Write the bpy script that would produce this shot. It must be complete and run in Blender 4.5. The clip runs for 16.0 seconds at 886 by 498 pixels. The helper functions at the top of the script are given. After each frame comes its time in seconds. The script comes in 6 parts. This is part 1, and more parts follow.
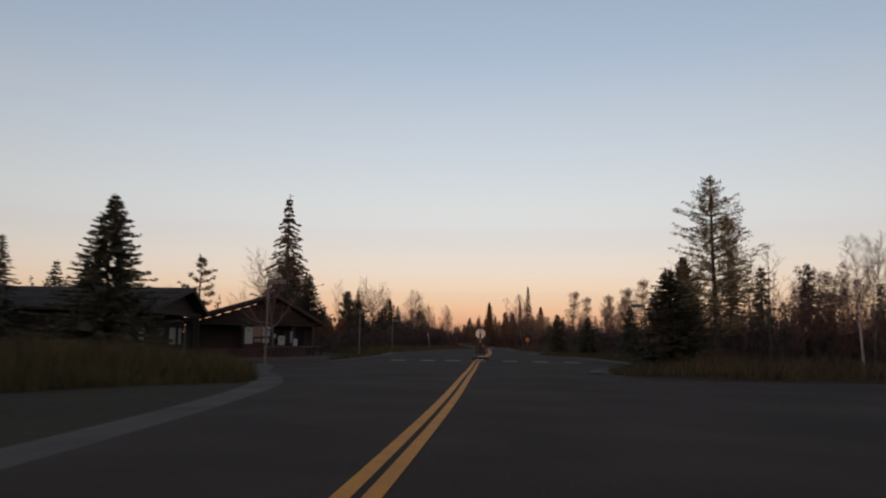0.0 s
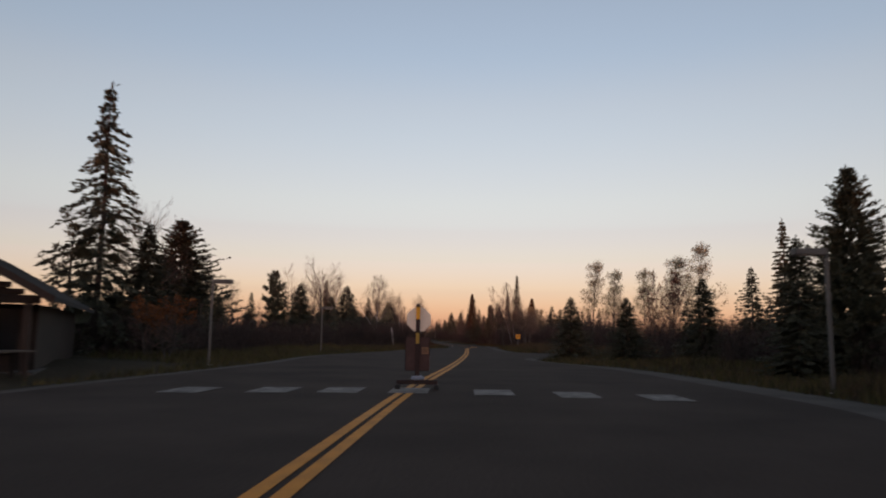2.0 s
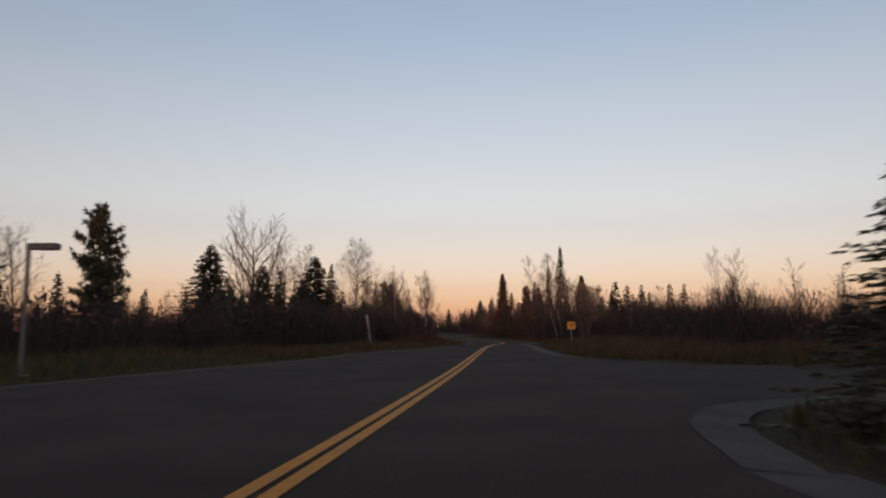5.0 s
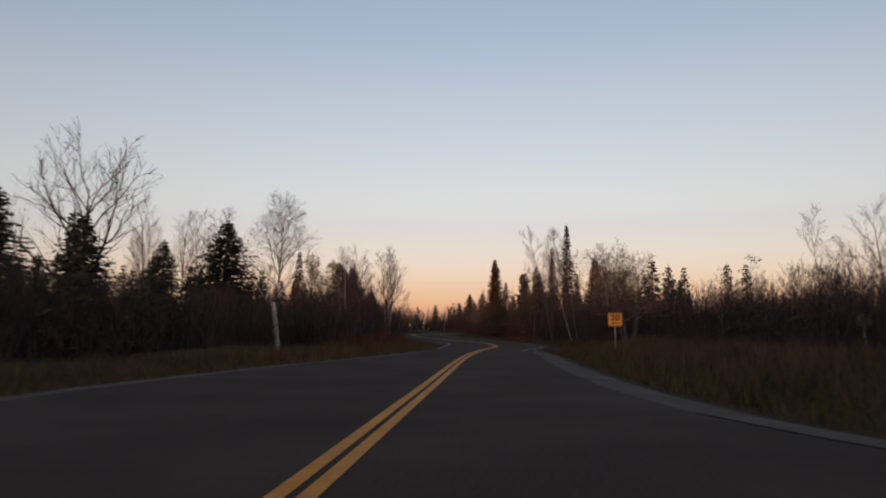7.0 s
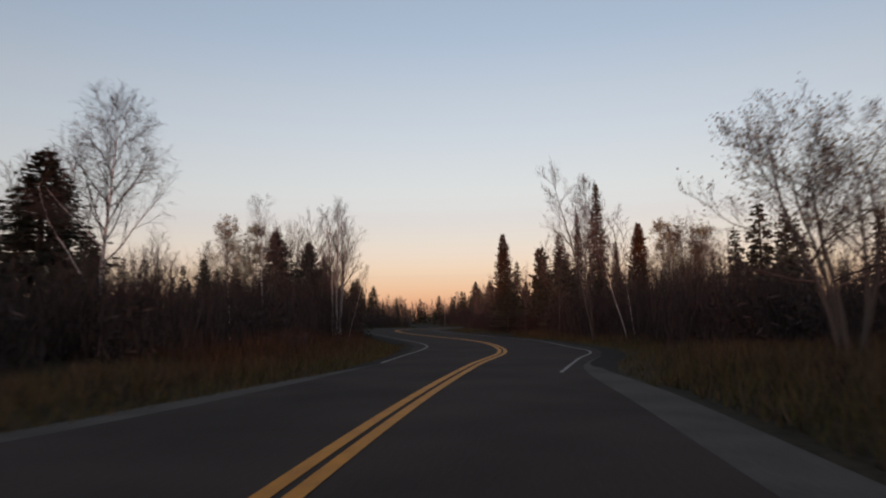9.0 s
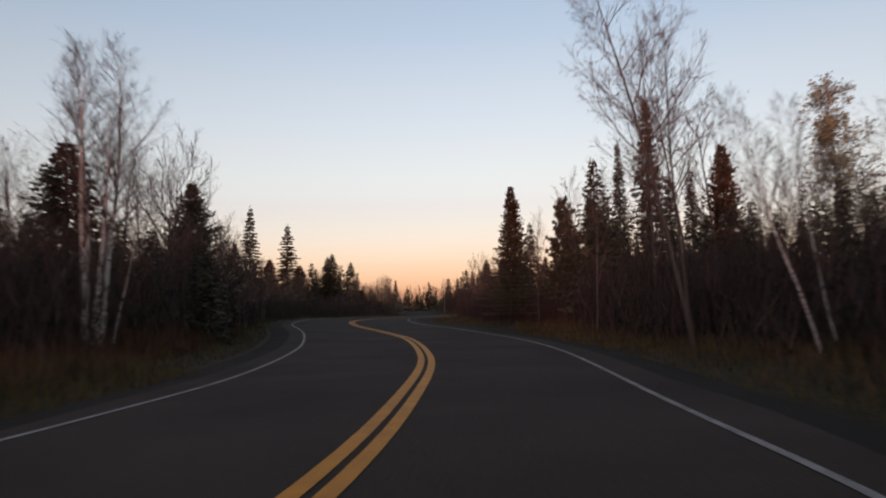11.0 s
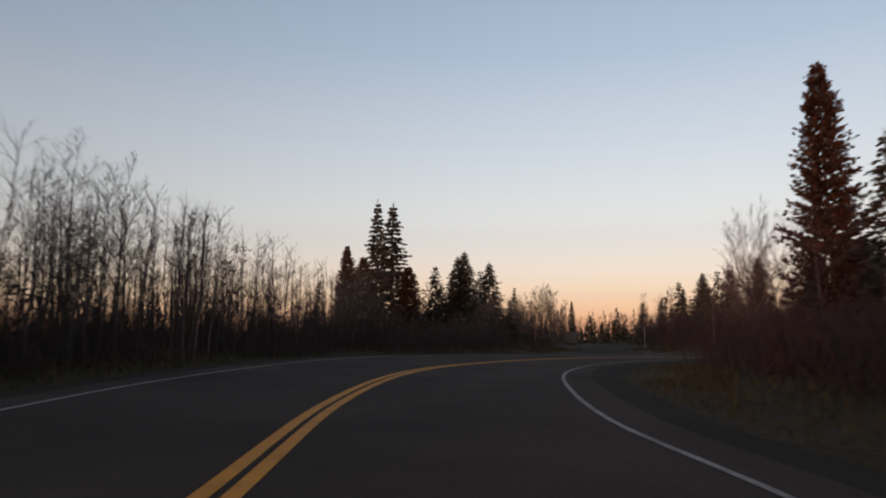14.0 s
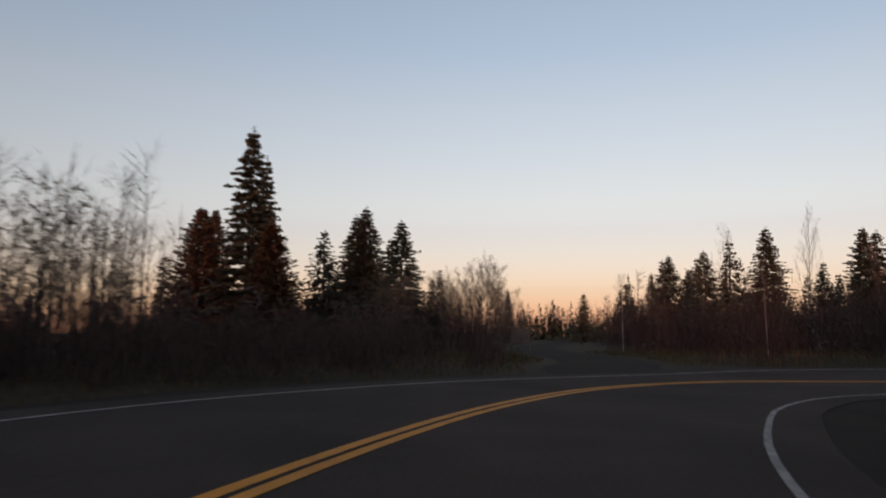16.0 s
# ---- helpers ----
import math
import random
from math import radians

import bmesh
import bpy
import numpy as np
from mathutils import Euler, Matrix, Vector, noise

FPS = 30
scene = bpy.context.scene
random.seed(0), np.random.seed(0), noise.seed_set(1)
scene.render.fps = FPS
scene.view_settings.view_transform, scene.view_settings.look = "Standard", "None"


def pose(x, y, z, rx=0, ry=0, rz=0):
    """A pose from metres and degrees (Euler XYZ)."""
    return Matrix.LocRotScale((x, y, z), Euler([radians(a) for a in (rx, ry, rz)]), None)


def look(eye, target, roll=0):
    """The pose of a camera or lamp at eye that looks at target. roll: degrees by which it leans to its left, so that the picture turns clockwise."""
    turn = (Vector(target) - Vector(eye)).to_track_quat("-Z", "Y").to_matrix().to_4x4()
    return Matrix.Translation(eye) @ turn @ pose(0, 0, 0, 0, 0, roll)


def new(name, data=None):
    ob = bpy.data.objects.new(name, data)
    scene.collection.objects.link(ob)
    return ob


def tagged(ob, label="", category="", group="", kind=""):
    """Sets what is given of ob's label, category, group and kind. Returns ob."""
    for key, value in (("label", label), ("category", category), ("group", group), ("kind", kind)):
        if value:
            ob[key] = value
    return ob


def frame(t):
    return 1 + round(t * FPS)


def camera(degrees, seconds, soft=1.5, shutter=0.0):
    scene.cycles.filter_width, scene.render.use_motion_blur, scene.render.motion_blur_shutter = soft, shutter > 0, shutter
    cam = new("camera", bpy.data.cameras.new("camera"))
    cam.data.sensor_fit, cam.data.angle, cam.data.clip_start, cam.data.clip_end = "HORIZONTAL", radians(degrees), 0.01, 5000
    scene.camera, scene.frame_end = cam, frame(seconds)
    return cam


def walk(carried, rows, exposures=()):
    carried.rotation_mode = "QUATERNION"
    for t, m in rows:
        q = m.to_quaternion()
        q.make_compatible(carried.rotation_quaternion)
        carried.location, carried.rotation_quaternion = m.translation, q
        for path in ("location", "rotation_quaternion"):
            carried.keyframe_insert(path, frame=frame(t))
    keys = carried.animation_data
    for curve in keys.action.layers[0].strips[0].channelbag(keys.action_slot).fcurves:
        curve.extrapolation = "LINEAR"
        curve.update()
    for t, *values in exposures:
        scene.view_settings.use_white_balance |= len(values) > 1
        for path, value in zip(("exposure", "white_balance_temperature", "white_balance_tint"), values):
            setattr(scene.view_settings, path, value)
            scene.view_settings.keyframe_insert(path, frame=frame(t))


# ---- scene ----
cam = camera(65.0, 16.0, soft=2.0, shutter=0.4)
PATH = [
    (0, (1.213, -0.447, 1.172), (1.166, 1.535, 1.436), 0.7),
    (0.5, (1.738, 6.666, 1.152), (1.706, 8.648, 1.416), 0.1),
    (1, (2.204, 13.484, 1.138), (2.181, 15.466, 1.402), 0.8),
    (1.5, (2.618, 20.101, 1.159), (2.602, 22.083, 1.426), 1.7),
    (2, (3.249, 26.661, 1.219), (3.241, 28.644, 1.476), 0.8),
    (2.5, (3.703, 33.075, 1.188), (3.714, 35.059, 1.439), -0.1),
    (3, (4.327, 39.307, 1.161), (4.335, 41.291, 1.413), -0.3),
    (3.5, (4.884, 45.566, 1.194), (4.845, 47.551, 1.437), -0.4),
    (4, (5.270, 51.901, 1.211), (5.172, 53.885, 1.45), -0.1),
    (4.2, (5.445, 54.434, 1.211), (5.328, 56.417, 1.447), 0.1),
    (6.3, (6.465, 80.605, 1.228), (6.369, 82.587, 1.47), -0.4),
    (6.5, (6.523, 83.043, 1.225), (6.43, 85.026, 1.468), 0.2),
    (7, (6.733, 88.806, 1.21), (6.643, 90.791, 1.441), 0.2),
    (7.5, (6.944, 94.589, 1.216), (6.851, 96.574, 1.444), 0.0),
    (8, (7.089, 100.343, 1.172), (6.995, 102.331, 1.371), -0.3),
    (8.5, (7.200, 106.194, 1.159), (7.106, 108.179, 1.384), -0.2),
    (8.7, (7.36, 108.648, 1.195), (7.259, 110.633, 1.415), -0.5),
    (10.8, (9.571, 134.628, 1.209), (9.401, 136.612, 1.391), -1.9),
    (11, (9.637, 137.165, 1.160), (9.453, 139.149, 1.334), -1.41),
    (11.5, (9.464, 143.511, 1.104), (9.254, 145.486, 1.342), -1.42),
    (12, (9.089, 149.564, 1.126), (8.791, 151.530, 1.340), -0.76),
    (12.5, (8.530, 155.543, 1.125), (8.163, 157.495, 1.355), -0.37),
    (13, (7.884, 161.308, 1.114), (7.398, 163.232, 1.359), -0.15),
    (13.5, (6.777, 166.707, 1.176), (6.174, 168.597, 1.433), -0.01),
    (14, (5.321, 171.947, 1.275), (4.629, 173.805, 1.538), 0.31),
    (14.5, (3.697, 177.015, 1.325), (2.977, 178.862, 1.590), 0.38),
    (15, (2.293, 181.983, 1.473), (1.602, 183.841, 1.737), 0.28),
    (15.5, (1.136, 186.787, 1.578), (0.526, 188.674, 1.839), 0.34),
    (16, (0.308, 191.390, 1.672), (-0.184, 193.313, 1.919), 0.45),
]
walk(cam, [(t, look(eye, target, roll)) for t, eye, target, roll in PATH], exposures=[(0, 1.46, 7600, 34), (8.5, 1.46, 7600, 34), (10.8, 1.72, 7600, 34), (12.5, 1.67, 7600, 34), (14, 1.56, 7600, 34), (16, 1.55, 7600, 34)])

# ---- world, light ----
world = bpy.data.worlds.new("dusk_sky")
scene.world = world
world.use_nodes = True
wn, wl_ = world.node_tree.nodes, world.node_tree.links
sky = wn.new("ShaderNodeTexSky")
sky.sky_type = "NISHITA"
sky.sun_disc = False
SUN_HEIGHT, SUN_SIDE = 2.1, 184.0
sky.sun_elevation = radians(SUN_HEIGHT)
sky.sun_rotation = radians(SUN_SIDE)
sky.altitude = 400
sky.air_density, sky.dust_density, sky.ozone_density = 1.0, 1.0, 2.0
haze = wn.new("ShaderNodeHueSaturation")
haze.inputs["Saturation"].default_value = 0.74
haze.inputs["Hue"].default_value = 0.484
wl_.new(sky.outputs[0], haze.inputs["Color"])
# the rosy belt above the horizon and the bluer height, as smooth tints by elevation
coord, axes, belt, tint = wn.new("ShaderNodeTexCoord"), wn.new("ShaderNodeSeparateXYZ"), wn.new("ShaderNodeValToRGB"), wn.new("ShaderNodeMix")
wl_.new(coord.outputs["Generated"], axes.inputs[0])
wl_.new(axes.outputs["Z"], belt.inputs[0])
belt.color_ramp.interpolation = "EASE"
BELT = ((0.0, (0.98, 0.935, 1.05)), (0.07, (1.05, 0.975, 1.07)), (0.13, (1.09, 1.02, 1.06)), (0.2, (1.15, 1.09, 1.05)), (0.31, (1.12, 1.115, 1.085)), (0.4, (1.01, 1.1, 1.13)), (0.6, (0.97, 1.06, 1.1)))
for k, (place, rgb) in enumerate(BELT):
    stop = belt.color_ramp.elements[k] if k < 2 else belt.color_ramp.elements.new(place)
    stop.position, stop.color = place, (*rgb, 1)
tint.data_type, tint.blend_type = "RGBA", "MULTIPLY"
tint.inputs[0].default_value = 1.0
wl_.new(haze.outputs[0], tint.inputs[6])
wl_.new(belt.outputs[0], tint.inputs[7])
wl_.new(tint.outputs[2], wn["Background"].inputs[0])
wn["Background"].inputs[1].default_value = 0.15
# the low red sun behind the way, which only the treetops catch
sun = new("sun", bpy.data.lights.new("sun", "SUN"))
sun.data.energy, sun.data.angle, sun.data.color = 0.36, radians(0.6), (1.0, 0.36, 0.24)
sun.matrix_basis = look((0, 0, 0), (-math.sin(radians(SUN_SIDE)), -math.cos(radians(SUN_SIDE)), -math.tan(radians(SUN_HEIGHT))))


# ---- materials ----
def material(name, base, rough=0.8, spread=0.3, grain=8.0, big=0.6, bump=0.2, second=None, spec=0.3, island=0.0, obj=0.0, metal=0.0):
    """A surface with a fine and a coarse variation of its colour and a fine relief."""
    m = bpy.data.materials.new(name)
    m.use_nodes = True
    nt = m.node_tree
    n, l = nt.nodes, nt.links
    b = n["Principled BSDF"]
    tc = n.new("ShaderNodeTexCoord")
    f, c = n.new("ShaderNodeTexNoise"), n.new("ShaderNodeTexNoise")
    f.inputs["Scale"].default_value, c.inputs["Scale"].default_value = grain, big
    f.inputs["Detail"].default_value = 6
    c.inputs["Detail"].default_value = 4
    l.new(tc.outputs["Object"], f.inputs["Vector"])
    l.new(tc.outputs["Object"], c.inputs["Vector"])
    dark = [v * (1 - spread) for v in base]
    light = [min(1, v * (1 + spread)) for v in (second or base)]
    add = n.new("ShaderNodeMath")
    add.operation = "MULTIPLY_ADD"
    add.inputs[1].default_value, add.inputs[2].default_value = 0.5, 0.0
    l.new(f.outputs["Fac"], add.inputs[0])
    add2 = n.new("ShaderNodeMath")
    add2.operation = "MULTIPLY_ADD"
    add2.inputs[1].default_value = 0.5
    l.new(c.outputs["Fac"], add2.inputs[0])
    l.new(add.outputs[0], add2.inputs[2])
    last = add2.outputs[0]
    for amount, node, socket in ((island, "ShaderNodeNewGeometry", "Random Per Island"), (obj, "ShaderNodeObjectInfo", "Random")):
        if amount:
            src = n.new(node)
            k = n.new("ShaderNodeMath")
            k.operation = "MULTIPLY_ADD"
            k.inputs[1].default_value = amount
            l.new(src.outputs[socket], k.inputs[0])
            l.new(last, k.inputs[2])
            s = n.new("ShaderNodeMath")
            s.operation = "SUBTRACT"
            s.inputs[1].default_value = amount / 2
            l.new(k.outputs[0], s.inputs[0])
            last = s.outputs[0]
    ramp = n.new("ShaderNodeValToRGB")
    ramp.color_ramp.elements[0].position, ramp.color_ramp.elements[1].position = 0.3, 0.7
    ramp.color_ramp.elements[0].color = (*dark, 1)
    ramp.color_ramp.elements[1].color = (*light, 1)
    l.new(last, ramp.inputs[0])
    l.new(ramp.outputs[0], b.inputs["Base Color"])
    b.inputs["Roughness"].default_value = rough
    b.inputs["Specular IOR Level"].default_value = spec
    b.inputs["Metallic"].default_value = metal
    if bump:
        bp = n.new("ShaderNodeBump")
        bp.inputs["Strength"].default_value = bump
        bp.inputs["Distance"].default_value = 0.02
        l.new(f.outputs["Fac"], bp.inputs["Height"])
        l.new(bp.outputs[0], b.inputs["Normal"])
    return m


ASPHALT = material("asphalt", (0.047, 0.035, 0.029), 1.0, 0.3, 22, 0.35, 0.4, (0.061, 0.0455, 0.038), 0.07)
GRAVEL = material("gravel", (0.07, 0.06, 0.052), 0.95, 0.3, 30, 0.7, 0.5, (0.1, 0.087, 0.076), 0.1)
DIRT = material("dirt_track", (0.038, 0.03, 0.025), 1.0, 0.3, 20, 0.5, 0.5, None, 0.05)
YELLOW = material("yellow_paint", (0.5, 0.165, 0.003), 0.7, 0.25, 40, 2.5, 0.1, (0.62, 0.215, 0.005))
WHITE_LINE = material("white_line_paint", (0.19, 0.172, 0.158), 0.9, 0.3, 14, 2.0, 0.1, (0.33, 0.3, 0.275), 0.1)
SOIL = material("verge_ground", (0.022, 0.021, 0.012), 0.95, 0.35, 6, 0.13, 0.5, (0.048, 0.034, 0.021), 0.1)
GRASS_DRY = material("dry_grass", (0.06, 0.039, 0.025), 0.8, 0.3, 3, 0.4, 0, (0.1, 0.066, 0.039), 0.15, island=0.5)
GRASS_RUST = material("rust_grass", (0.062, 0.03, 0.017), 0.8, 0.3, 3, 0.4, 0, (0.1, 0.048, 0.026), 0.15, island=0.5)
GRASS_GREEN = material("green_grass", (0.04, 0.04, 0.015), 0.8, 0.3, 3, 0.4, 0, (0.08, 0.07, 0.026), 0.15, island=0.5)
NEEDLES = material("spruce_needles", (0.045, 0.047, 0.033), 0.75, 0.3, 4, 0.5, 0, (0.066, 0.068, 0.045), 0.2, island=0.4, obj=0.3)
# brownish needles with the red of the low sun put into their colour
NEEDLES_RED_LIT = material("red_lit_brownish_needles", (0.066, 0.04, 0.024), 0.75, 0.3, 4, 0.5, 0, (0.098, 0.056, 0.031), 0.2, island=0.4, obj=0.3)
LARCH = material("yellowing_larch_needles", (0.15, 0.115, 0.055), 0.75, 0.3, 4, 0.5, 0, (0.22, 0.165, 0.08), 0.2, island=0.5)
BARK = material("dark_bark", (0.06, 0.05, 0.043), 0.9, 0.35, 14, 1.5, 0.6)
GREY_BARK = material("grey_bark", (0.075, 0.065, 0.059), 0.9, 0.3, 14, 1.2, 0.5, obj=0.3)
TWIG = material("bare_twigs", (0.075, 0.05, 0.044), 0.85, 0.3, 5, 0.8, 0, (0.115, 0.078, 0.068), 0.2, island=0.4, obj=0.3)
BRUSH = material("brush_twigs", (0.043, 0.03, 0.027), 0.85, 0.25, 5, 0.5, 0, (0.063, 0.044, 0.039), 0.2, island=0.5)
LEAF_DULL = material("withered_leaves", (0.15, 0.115, 0.075), 0.7, 0.3, 4, 0.5, 0, (0.23, 0.18, 0.115), 0.25, island=0.5)
LEAF_PALE = material("pale_autumn_leaves", (0.25, 0.215, 0.13), 0.7, 0.3, 4, 0.5, 0, (0.36, 0.31, 0.19), 0.25, island=0.5)
LEAF_ORANGE = material("orange_leaves", (0.11, 0.04, 0.014), 0.7, 0.3, 4, 0.5, 0, (0.18, 0.065, 0.02), 0.25, island=0.5)
LEAF_RUST = material("rust_leaves", (0.12, 0.055, 0.038), 0.7, 0.3, 4, 0.5, 0, (0.17, 0.085, 0.055), 0.25, island=0.5)
WOOD_DARK = material("dark_stained_wood", (0.026, 0.017, 0.014), 0.75, 0.3, 12, 1.0, 0.3, (0.038, 0.024, 0.019), obj=0.3)
WOOD_RED = material("red_brown_painted_wood", (0.045, 0.018, 0.014), 0.8, 0.2, 14, 1.5, 0.2, (0.065, 0.024, 0.019), obj=0.25)
WOOD_OLD = material("grey_old_wood", (0.05, 0.038, 0.034), 0.85, 0.25, 14, 1.5, 0.3)
WOOD_PALE = material("weathered_wood", (0.11, 0.095, 0.08), 0.8, 0.25, 14, 1.5, 0.3)
SHINGLE = material("roof_shingles", (0.034, 0.03, 0.029), 0.9, 0.3, 18, 1.2, 0.5, obj=0.4)
CONCRETE = material("concrete", (0.075, 0.065, 0.058), 0.9, 0.2, 12, 1.0, 0.3)
METAL_GREY = material("galvanised_metal", (0.3, 0.29, 0.28), 0.5, 0.12, 20, 2.0, 0.05, metal=0.6)
POST_GREY = material("grey_lamp_post", (0.13, 0.12, 0.112), 0.7, 0.15, 20, 2.0, 0.1)
SIGN_BACK = material("bare_sign_metal", (0.54, 0.55, 0.5), 0.45, 0.06, 10, 3.0, 0.03, metal=0.25)
BROWN_PAINT = material("brown_board_paint", (0.055, 0.031, 0.031), 0.6, 0.2, 12, 3.0, 0.1)
POST_BROWN = material("brown_post_paint", (0.03, 0.017, 0.016), 0.7, 0.2, 12, 3.0, 0.2)
TAPE = material("yellow_reflective_tape", (0.75, 0.36, 0.03), 0.4, 0.06, 30, 3.0, 0.0)
TAPE_DULL = material("dull_yellow_tape", (0.34, 0.22, 0.045), 0.6, 0.25, 30, 6.0, 0.0)
CROSSWALK = material("worn_crosswalk_paint", (0.06, 0.053, 0.047), 0.8, 0.3, 5, 2.2, 0.1, (0.24, 0.22, 0.2), 0.1)
PAPER = material("paper", (0.3, 0.3, 0.28), 0.7, 0.08, 10, 3.0, 0.0)
PAPER_TAN = material("tan_notice", (0.25, 0.15, 0.09), 0.7, 0.1, 10, 3.0, 0.0)
GREEN_INK = material("green_print", (0.05, 0.3, 0.17), 0.6, 0.1, 10, 3.0, 0.0)
BLUE_CLOTH = material("blue_flag_cloth", (0.14, 0.18, 0.26), 0.8, 0.2, 10, 3.0, 0.0)
RAG = material("white_sandbag_cloth", (0.24, 0.28, 0.34), 0.85, 0.15, 14, 4.0, 0.3)
RUBBER = material("black_rubber", (0.03, 0.03, 0.03), 0.8, 0.2, 14, 3.0, 0.2)
SIGN_YELLOW = material("yellow_sign_sheet", (0.78, 0.33, 0.02), 0.4, 0.04, 20, 4.0, 0.0)
BLACK = material("black_print", (0.02, 0.018, 0.017), 0.5, 0.05, 20, 4.0, 0.0)
GLASS_DARK = material("dark_window_glass", (0.015, 0.017, 0.02), 0.1, 0.1, 4, 1.0, 0.0, spec=0.5)


def birch_bark():
    """White bark with dark cross marks."""
    m = material("birch_bark", (0.33, 0.305, 0.29), 0.75, 0.25, 10, 1.0, 0.2, (0.46, 0.425, 0.4))
    n, l = m.node_tree.nodes, m.node_tree.links
    tc, mp, w = n.new("ShaderNodeTexCoord"), n.new("ShaderNodeMapping"), n.new("ShaderNodeTexNoise")
    mp.inputs["Scale"].default_value = (3, 3, 14)
    w.inputs["Scale"].default_value, w.inputs["Detail"].default_value = 1.2, 4
    l.new(tc.outputs["Object"], mp.inputs[0])
    l.new(mp.outputs[0], w.inputs["Vector"])
    r = n.new("ShaderNodeValToRGB")
    r.color_ramp.elements[0].position, r.color_ramp.elements[1].position = 0.56, 0.64
    l.new(w.outputs["Fac"], r.inputs[0])
    mix = n.new("ShaderNodeMix")
    mix.data_type = "RGBA"
    b = n["Principled BSDF"]
    l.new(r.outputs[0], mix.inputs[0])
    l.new(b.inputs["Base Color"].links[0].from_socket, mix.inputs[6])
    mix.inputs[7].default_value = (0.07, 0.06, 0.055, 1)
    l.new(mix.outputs[2], b.inputs["Base Color"])
    return m


BIRCH = birch_bark()


# ---- mesh helpers ----
class Build:
    """Collects vertices and triangles, and makes one mesh of them."""

    def __init__(self):
        self.v, self.f, self.n = [], [], 0

    def add(self, verts, tris):
        self.v.append(np.asarray(verts, float).reshape(-1, 3))
        self.f.append(np.asarray(tris, int).reshape(-1, 3) + self.n)
        self.n += len(self.v[-1])

    def tube(self, pts, radii, sides=6, cap=True):
        pts = np.asarray(pts, float)
        d = np.gradient(pts, axis=0)
        d /= np.linalg.norm(d, axis=1)[:, None] + 1e-9
        ref = np.array([0.31, 0.87, 0.38])
        a = np.cross(d, ref)
        a /= np.linalg.norm(a, axis=1)[:, None] + 1e-9
        b = np.cross(d, a)
        ang = np.arange(sides) * 2 * np.pi / sides
        ring = a[:, None] * np.cos(ang)[None, :, None] + b[:, None] * np.sin(ang)[None, :, None]
        v = pts[:, None] + ring * np.asarray(radii, float)[:, None, None]
        k = len(pts)
        i = np.arange(k - 1)[:, None] * sides + np.arange(sides)[None]
        j = np.arange(k - 1)[:, None] * sides + (np.arange(sides)[None] + 1) % sides
        t = np.concatenate([np.stack([i, j, j + sides], -1).reshape(-1, 3), np.stack([i, j + sides, i + sides], -1).reshape(-1, 3)])
        v = v.reshape(-1, 3)
        if cap:
            e = (k - 1) * sides
            t = np.concatenate([t, [[e, e + q, e + q + 1] for q in range(1, sides - 1)], [[0, q + 1, q] for q in range(1, sides - 1)]])
        self.add(v, t)

    def blades(self, p, q, w, rng):
        """Slim triangles from p to q, w wide at the foot."""
        p, q = np.asarray(p, float).reshape(-1, 3), np.asarray(q, float).reshape(-1, 3)
        d = q - p
        s = np.cross(d, rng.normal(size=d.shape))
        s /= np.linalg.norm(s, axis=1)[:, None] + 1e-9
        s = s * (np.asarray(w, float).reshape(-1, 1) / 2)
        v = np.stack([p - s, p + s, q], 1).reshape(-1, 3)
        self.add(v, np.arange(len(v)).reshape(-1, 3))

    def kites(self, p, q, w, rng, belly=0.45):
        """Slim folded kites from p to q, widest part of the way along."""
        p, q = np.asarray(p, float).reshape(-1, 3), np.asarray(q, float).reshape(-1, 3)
        d = q - p
        s = np.cross(d, rng.normal(size=d.shape))
        s /= np.linalg.norm(s, axis=1)[:, None] + 1e-9
        s = s * (np.asarray(w, float).reshape(-1, 1) / 2)
        m = p + d * belly
        v = np.stack([p, m - s, q, m + s], 1).reshape(-1, 3)
        i = np.arange(len(p))[:, None] * 4
        self.add(v, np.concatenate([i + [[0, 1, 2]], i + [[0, 2, 3]]]))

    def box(self, x0, x1, y0, y1, z0, z1):
        v = [(x, y, z) for x in (x0, x1) for y in (y0, y1) for z in (z0, z1)]
        quads = [(0, 1, 3, 2), (4, 6, 7, 5), (0, 4, 5, 1), (2, 3, 7, 6), (0, 2, 6, 4), (1, 5, 7, 3)]
        self.add(v, [t for a, b, c, d in quads for t in ((a, b, c), (a, c, d))])

    def strip(self, rows):
        """A sheet through rows of points, each row as long as the next."""
        rows = np.asarray(rows, float)
        r, c = rows.shape[:2]
        i = np.arange(r - 1)[:, None] * c + np.arange(c - 1)[None]
        self.add(rows, np.concatenate([np.stack([i, i + 1, i + c + 1], -1).reshape(-1, 3), np.stack([i, i + c + 1, i + c], -1).reshape(-1, 3)]))

    def copies(self, v, f, mats):
        """Many turned and scaled copies of one small shape."""
        k = len(mats)
        vv = np.einsum("kij,nj->kni", mats[:, :3, :3], v) + mats[:, None, :3, 3]
        ff = f[None] + (np.arange(k) * len(v))[:, None, None]
        self.add(vv, ff)

    def arrays(self):
        return np.concatenate(self.v), np.concatenate(self.f)

    def mesh(self, name, mat, smooth=False):
        v, f = self.arrays()
        me = bpy.data.meshes.new(name)
        me.vertices.add(len(v))
        me.vertices.foreach_set("co", v.astype(np.float32).ravel())
        me.loops.add(f.size)
        me.loops.foreach_set("vertex_index", f.astype(np.int32).ravel())
        me.polygons.add(len(f))
        me.polygons.foreach_set("loop_start", np.arange(0, f.size, 3, dtype=np.int32))
        me.update(calc_edges=True)
        if smooth:
            me.polygons.foreach_set("use_smooth", np.ones(len(f), bool))
        me.materials.append(mat)
        return me


